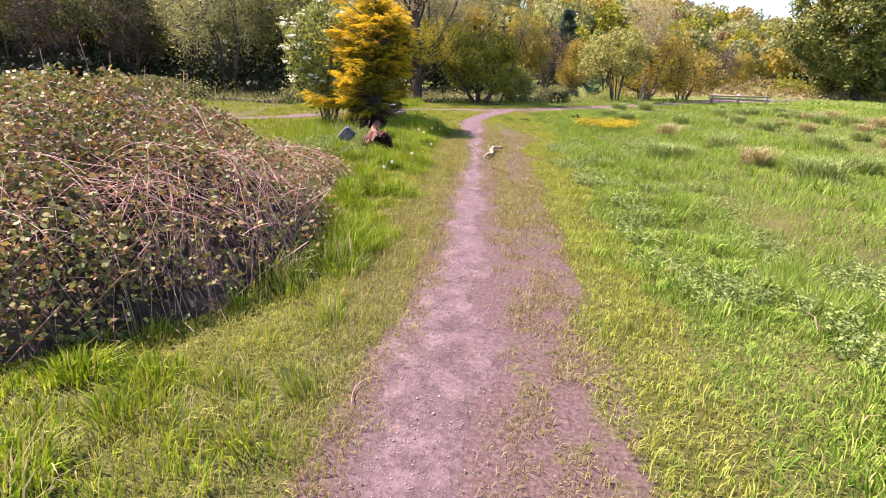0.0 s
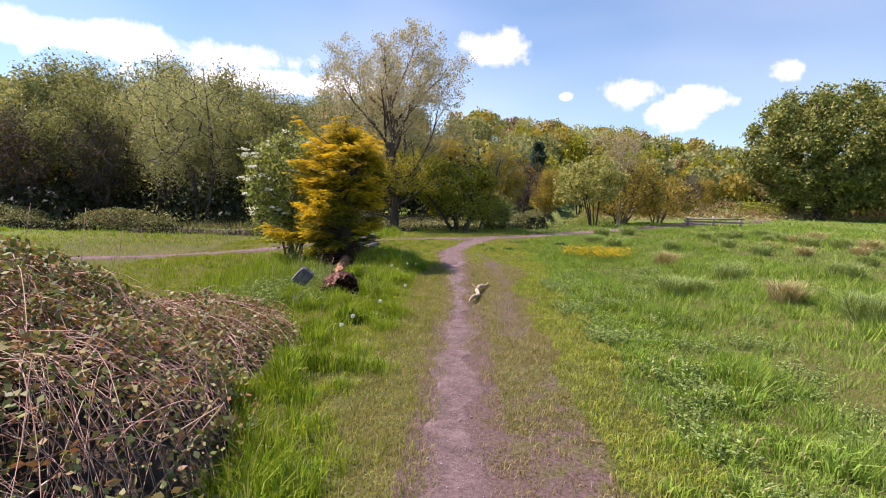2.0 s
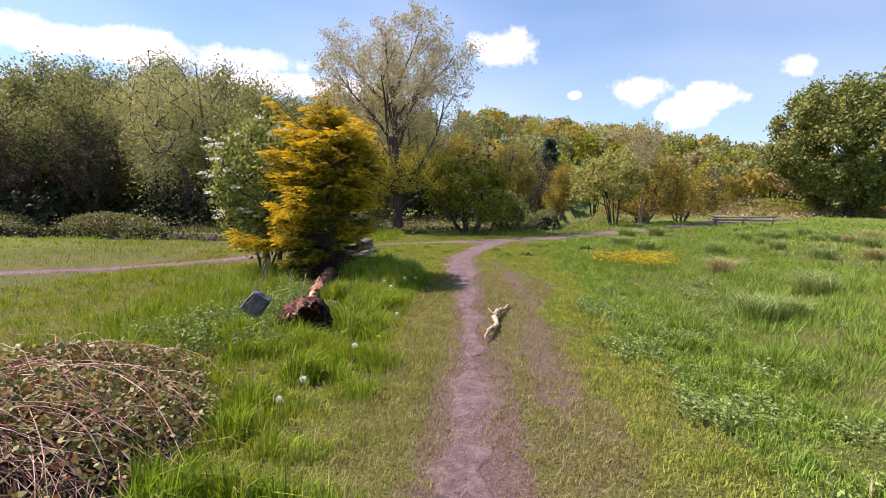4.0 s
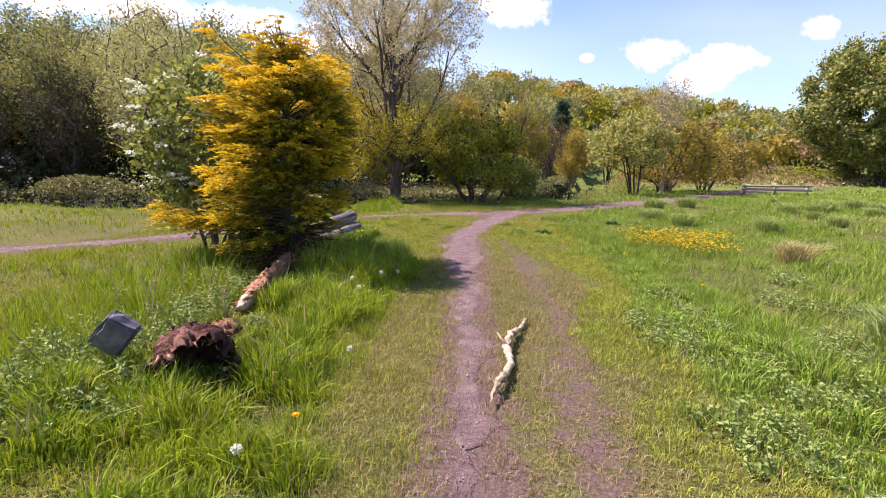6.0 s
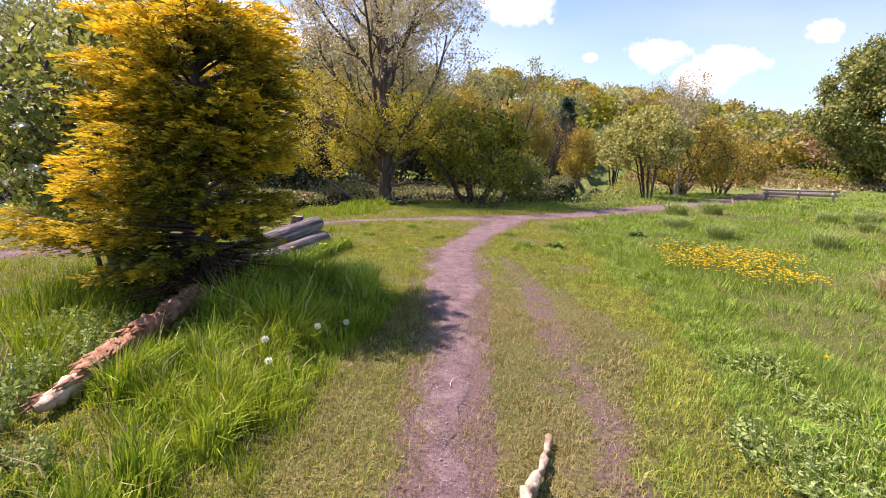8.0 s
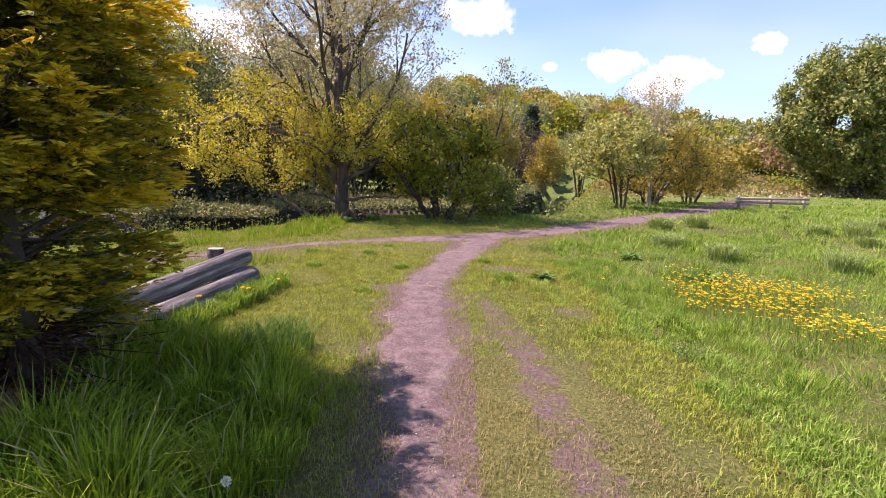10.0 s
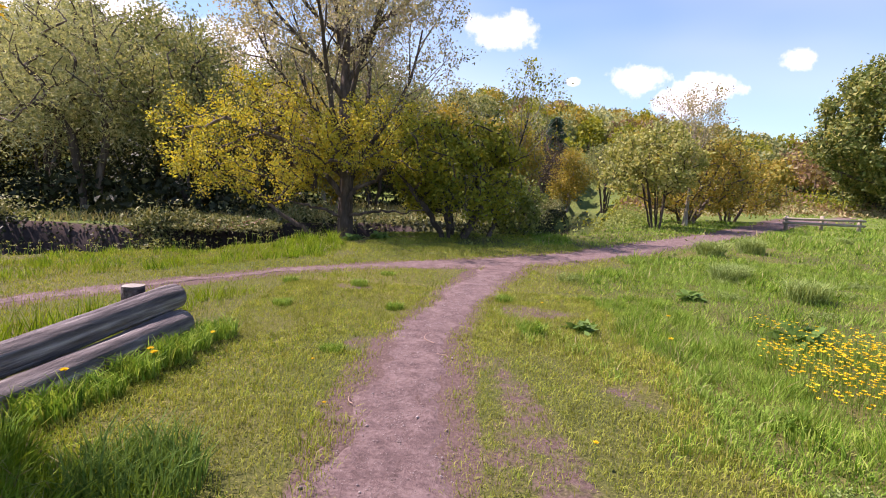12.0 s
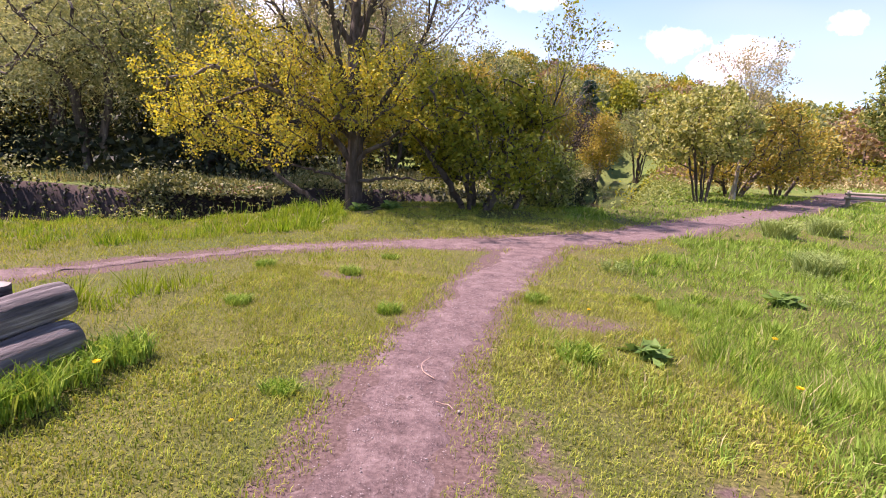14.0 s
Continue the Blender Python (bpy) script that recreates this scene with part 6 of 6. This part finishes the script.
for i, y in enumerate([14.3, 14.7, 15.1, 15.45, 15.8, 16.15, 16.5, 16.8]):
    copy_thing(dark_tuft, pose(-2.42 - 0.08 * (16.8 - y) + 0.05 * (i % 2), y, 0, 0, 0, 70 * i) @ Matrix.Diagonal((1.0, 1.3, 1.15 + 0.2 * (i % 3), 1)))
# Darker leaf material here paints the conifer's shade into the tussock.
tussock(-1.6, 14.45, 900, 0.3, 2, M_DOCK, "grass_tussock", "tall lush grass tussock, coloured darker for the conifer's shade", 0.3, 0.5)
straw_tuft = tussock(4.55, 14.9, 700, 0.4, 3, M_STRAW, "dry_tussock", "arching tussock of straw-coloured grass", 0.2, 1.2)
rng = np.random.default_rng(300)
for i in range(13):
    x, y = rng.uniform(4.6, 15), rng.uniform(9, 26)
    if 1.5 < x < 4.6 and 14 < y < 18.5:
        continue
    s = rng.uniform(0.7, 1.4)
    copy_thing(straw_tuft, pose(x, y, height1(x, y) - 0.01, 0, 0, rng.uniform(0, 360)) @ Matrix.Scale(s, 4))


grey_tuft = tussock(6.2, 19.0, 800, 0.42, 4, M_NETTLE, "grey_tussock", "tall grey-green grass tussock in the meadow", 0.24, 0.8)
for i in range(46):
    x, y = rng.uniform(3.2, 14), rng.uniform(9, 30)
    if x < 5 and 13.5 < y < 18.5 or x < 0.9 * (y - 20):
        continue
    s = rng.uniform(0.6, 1.2)
    copy_thing(grey_tuft, pose(x, y, height1(x, y) - 0.01, 0, 0, rng.uniform(0, 360)) @ Matrix.Diagonal((s * 1.15, s * 1.15, s * 0.95, 1)))


def weed(x, y, seed, name, label, n, h, r, leaf, mat):
    """A clump of leafy stems."""
    rng = np.random.default_rng(seed)
    ob = thing(name, x, y, height1(x, y) - 0.01, label, "weed", "weed clumps")
    k = max(6, n // 14)
    a, q = rng.uniform(0, 2 * np.pi, k), r * np.sqrt(rng.uniform(0, 1, k))
    foot = np.column_stack([q * np.cos(a), q * np.sin(a), np.zeros(k)])
    head = foot * 1.25 + np.column_stack([rng.normal(0, 0.03, k), rng.normal(0, 0.03, k), h * rng.uniform(0.6, 1.15, k)])
    tagged(part("stem_clump", mesh_np("stem_clump", *tubes(foot, head, np.full(k, 0.003), np.full(k, 0.002), 3), mat), ob), kind="stuff")
    i = rng.integers(0, k, n)
    t = rng.uniform(0.2, 1, (n, 1))
    b = rng.uniform(0, 2 * np.pi, n)
    d = np.column_stack([np.cos(b), np.sin(b), rng.uniform(-0.3, 0.5, n)])
    part("foliage", mesh_np("foliage", *leaf_cards(foot[i] * (1 - t) + head[i] * t, d, leaf * rng.uniform(0.6, 1.3, n), 0.42, rng), mat), ob)
    return ob


nettle = weed(1.75, 6.3, 5, "weed_clump", "low clump of grey-green leafy weeds in the meadow", 620, 0.12, 0.2, 0.03, M_NETTLE)
rng = np.random.default_rng(301)
for i in range(80):
    x, y = rng.uniform(1.25, 7.0), rng.uniform(2.6, 22)
    if i < 45:
        x, y = rng.uniform(1.3, 3.2), rng.uniform(2.8, 12.5)
    if 1.9 < x < 4.4 and 14.3 < y < 18.2:
        continue
    copy_thing(nettle, pose(x, y, height1(x, y) - 0.01, 0, 0, rng.uniform(0, 360)) @ Matrix.Diagonal((rng.uniform(0.6, 1.3), rng.uniform(0.6, 1.3), rng.uniform(0.7, 1.25), 1)))
for x, y, s in [(-2.3, 9.3, 1.2), (-2.65, 9.75, 1.3), (-2.5, 10.4, 1.1), (-1.9, 9.15, 0.9), (-2.9, 10.6, 1.1), (-2.75, 11.2, 1.2), (-3.2, 12.2, 1.3), (-2.85, 9.2, 1.1), (-3.5, 11.4, 1.2), (-2.35, 12.6, 1.0), (-2.62, 9.0, 1.3), (-2.2, 8.95, 1.0), (-2.9, 9.5, 1.4), (-2.55, 9.95, 1.0), (-2.6, 10.9, 1.2), (-2.7, 11.7, 1.2), (-2.85, 12.3, 1.1), (-2.1, 11.5, 0.8), (-2.05, 10.6, 0.8), (-3.1, 10.1, 1.3), (-3.3, 9.3, 1.2)]:
    copy_thing(nettle, pose(x, y, height1(x, y), 0, 0, 97 * s) @ Matrix.Diagonal((s, s, s * 1.5, 1)))
dock = weed(1.13, 17.7, 6, "dock_plant", "broad-leaved green weed at the edge of the turf", 46, 0.08, 0.09, 0.17, M_DOCK)
for x, y, s in [(2.9, 19.4, 1.0), (-3.0, 25.2, 1.5), (-2.4, 25.6, 1.4), (3.4, 17.8, 1.6)]:
    copy_thing(dock, pose(x, y, height1(x, y), 0, 0, 50 * s) @ Matrix.Scale(s, 4))


def flower_mesh(rng, n, r):
    a = np.arange(n) * 2 * np.pi / n
    d = np.column_stack([np.cos(a), np.sin(a), rng.uniform(0.1, 0.5, n)])
    return leaf_cards(np.zeros((n, 3)), d, np.full(n, r), 0.55, rng, 0.05)


def flower_patch():
    rng = np.random.default_rng(310)
    heads, stems0, stems1 = [], [], []
    n = 0
    while n < 1150:
        x, y = rng.uniform(1.9, 4.7), rng.uniform(13.9, 18.2)
        e = ((x - 3.15 - 0.18 * (y - 16)) / 0.95) ** 2 + ((y - 16.2) / 1.75) ** 2 + 1.0 * value_noise(np.array([x]), np.array([y]), 1.9, 71)[0]
        if e > 0.8 or rng.uniform() > 1.15 - e:
            continue
        z, h = height1(x, y), rng.uniform(0.14, 0.28)
        v, f = flower_mesh(rng, 6, rng.uniform(0.012, 0.022))
        heads.append((v + np.array([x, y, z + h]), f))
        stems0.append((x + rng.normal(0, 0.02), y, z)), stems1.append((x, y, z + h))
        n += 1
    tagged(new("yellow_flowers", mesh_np("yellow_flowers", *join(heads), M_YELLOW)), "patch of bright yellow meadow flowers", "flowers", kind="stuff")
    tagged(new("flower_stems", mesh_np("flower_stems", *tubes(stems0, stems1, np.full(n, 0.0018), np.full(n, 0.0014), 3), M_MEADOW)), "green stems of the yellow flowers", "flowers", kind="stuff")


flower_patch()


def dandelion(x, y, h, seed):
    rng = np.random.default_rng(seed)
    ob = thing("dandelion", x, y, height1(x, y), "yellow dandelion flower on a green stem", "flower", "dandelions")
    part("stem", mesh_np("stem", *line_tube([(0, 0, 0), (0.006, 0, h * 0.5), (0, 0, h)], [0.0022, 0.002, 0.002], 5), M_DOCK, True), ob)
    chunks = [flower_mesh(rng, 14, 0.026), flower_mesh(rng, 10, 0.018)]
    chunks[1] = (chunks[1][0] + np.array([0, 0, 0.005]), chunks[1][1])
    v, f = join(chunks)
    part("head", mesh_np("head", v + np.array([0, 0, h]), f, M_YELLOW), ob)
    return ob


first = dandelion(-1.45, 12.55, 0.2, 1)
for x, y, h in [(-1.02, 8.95, 1.0), (-2.42, 15.9, 1.1), (-2.3, 15.75, 1.2), (-2.2, 16.4, 1.0), (0.62, 15.0, 0.7), (-0.95, 15.3, 0.6), (-1.25, 16.05, 0.6), (0.75, 18.3, 0.7), (-2.6, 15.3, 1.1), (2.0, 17.8, 1.0), (1.7, 16.9, 1.0), (2.2, 12.3, 1.0)]:
    copy_thing(first, pose(x, y, height1(x, y), 0, 0, 100 * x) @ Matrix.Scale(h, 4))


def seed_head(x, y, h):
    rng = np.random.default_rng(320)
    ob = thing("dandelion_clock", x, y, height1(x, y), "white fluffy dandelion seed head on a stem", "flower", "dandelion clocks")
    part("stem", mesh_np("stem", *line_tube([(0, 0, 0), (0.005, 0, h * 0.5), (0, 0, h)], [0.002, 0.002, 0.0018], 5), M_DOCK, True), ob)
    d = unit(rng.standard_normal((90, 3)))
    part("head", mesh_np("head", *leaf_cards(np.array([0, 0, h]) + d * 0.006, d, np.full(90, 0.022), 0.5, rng), M_WHITE), ob)
    return ob


first = seed_head(-1.15, 8.6, 0.22)
for x, y, s in [(-1.3, 7.75, 1.0), (-1.35, 7.45, 0.9), (-1.25, 12.2, 1.0), (-1.1, 12.4, 0.9), (-1.5, 11.9, 1.0), (-1.35, 11.6, 0.9), (-1.0, 9.9, 0.9)]:
    copy_thing(first, pose(x, y, height1(x, y)) @ Matrix.Scale(s, 4))


# ---- grit on the paths, twigs ----
def grit():
    rng = np.random.default_rng(330)
    n = 26000
    y = rng.uniform(1.2, 21, n)
    c = np.array(FOOTPATH)
    x = np.interp(y, c[:, 1], c[:, 0]) + rng.normal(0, 0.5, n) * np.interp(y, c[:, 1], c[:, 2])
    s = 0.0013 + 0.0011 * rng.exponential(1, n) * (1 + (rng.uniform(0, 1, n) > 0.985) * 1.0)
    base = np.array([(1, 0, 0), (-1, 0, 0), (0, 1, 0), (0, -1, 0), (0, 0, 0.7), (0, 0, -0.7)])
    tri = np.array([(0, 2, 4), (2, 1, 4), (1, 3, 4), (3, 0, 4), (2, 0, 5), (1, 2, 5), (3, 1, 5), (0, 3, 5)])
    v = base[None] * s[:, None, None] * rng.uniform(0.6, 1.3, (n, 6, 1)) + np.column_stack([x, y, height(x, y) + 0.012])[:, None]
    f = (np.arange(n) * 6)[:, None, None] + tri[None]
    tagged(new("grit", mesh_np("grit", v.reshape(-1, 3), f.reshape(-1, 3), M_PEBBLE)), "pale grit strewn on the footpath", "gravel", kind="stuff")


grit()


def twig(x, y, turn, ln, bend, seed, mat=M_CANE_DEAD):
    ob = thing("twig", x, y, height1(x, y) + 0.02, "thin dry twig lying on the path", "twig", "twigs", turn)
    s = np.linspace(-0.5, 0.5, 9)
    part("stem", mesh_np("stem", *line_tube(np.column_stack([s * ln, bend * np.cos(s * 3), 0.004 * np.sin(s * 9)]), np.linspace(0.0032, 0.0015, 9), 5), mat, True), ob)


twig(-0.42, 2.65, 60, 0.3, 0.1, 1, M_CANE)
twig(0.62, 3.35, 20, 0.07, 0.01, 2)
twig(0.74, 3.45, -30, 0.06, 0.01, 3)
twig(-0.25, 11.9, 75, 0.2, 0.03, 4)
twig(-0.42, 17.1, 100, 0.35, 0.08, 5)
twig(-0.3, 16.6, -30, 0.12, 0.02, 6)
twig(-0.85, 15.6, 110, 0.16, 0.02, 7)


def dead_stalk(x, y, h, seed):
    """A dry upright stalk with short side shoots."""
    rng = np.random.default_rng(seed)
    ob = thing("dead_stalk", x, y, height1(x, y) - 0.02, "thin dry brown stalk standing in the grass", "stalk", "dead stalks", rng.uniform(0, 360))
    s = np.linspace(0, 1, 7)
    line = np.column_stack([0.08 * h * s ** 2, 0.03 * np.sin(4 * s), h * s])
    part("stem", mesh_np("stem", *line_tube(line, np.linspace(0.005, 0.002, 7), 5), M_CANE_DEAD, True), ob)
    for k in range(3):
        q = line[3 + k]
        a = rng.uniform(0, 6.28)
        part("shoot", mesh_np("shoot", *line_tube([q, q + np.array([0.05 * math.cos(a), 0.05 * math.sin(a), 0.07]), q + np.array([0.07 * math.cos(a), 0.07 * math.sin(a), 0.14])], [0.0025, 0.002, 0.001], 4), M_CANE_DEAD, True), ob)
    return ob


for i, (x, y, h) in enumerate([(-2.75, 10.5, 0.62), (-2.95, 10.7, 0.55), (-2.6, 11.1, 0.5), (-3.15, 11.6, 0.6), (-2.35, 10.9, 0.45), (-3.4, 10.9, 0.5), (-4.7, 6.9, 1.5), (-4.4, 7.1, 1.35), (-5.0, 7.2, 1.7), (-4.0, 7.4, 1.3), (-5.3, 6.8, 1.55), (-3.6, 7.3, 1.1)]):
    dead_stalk(x, y, h, 400 + i)
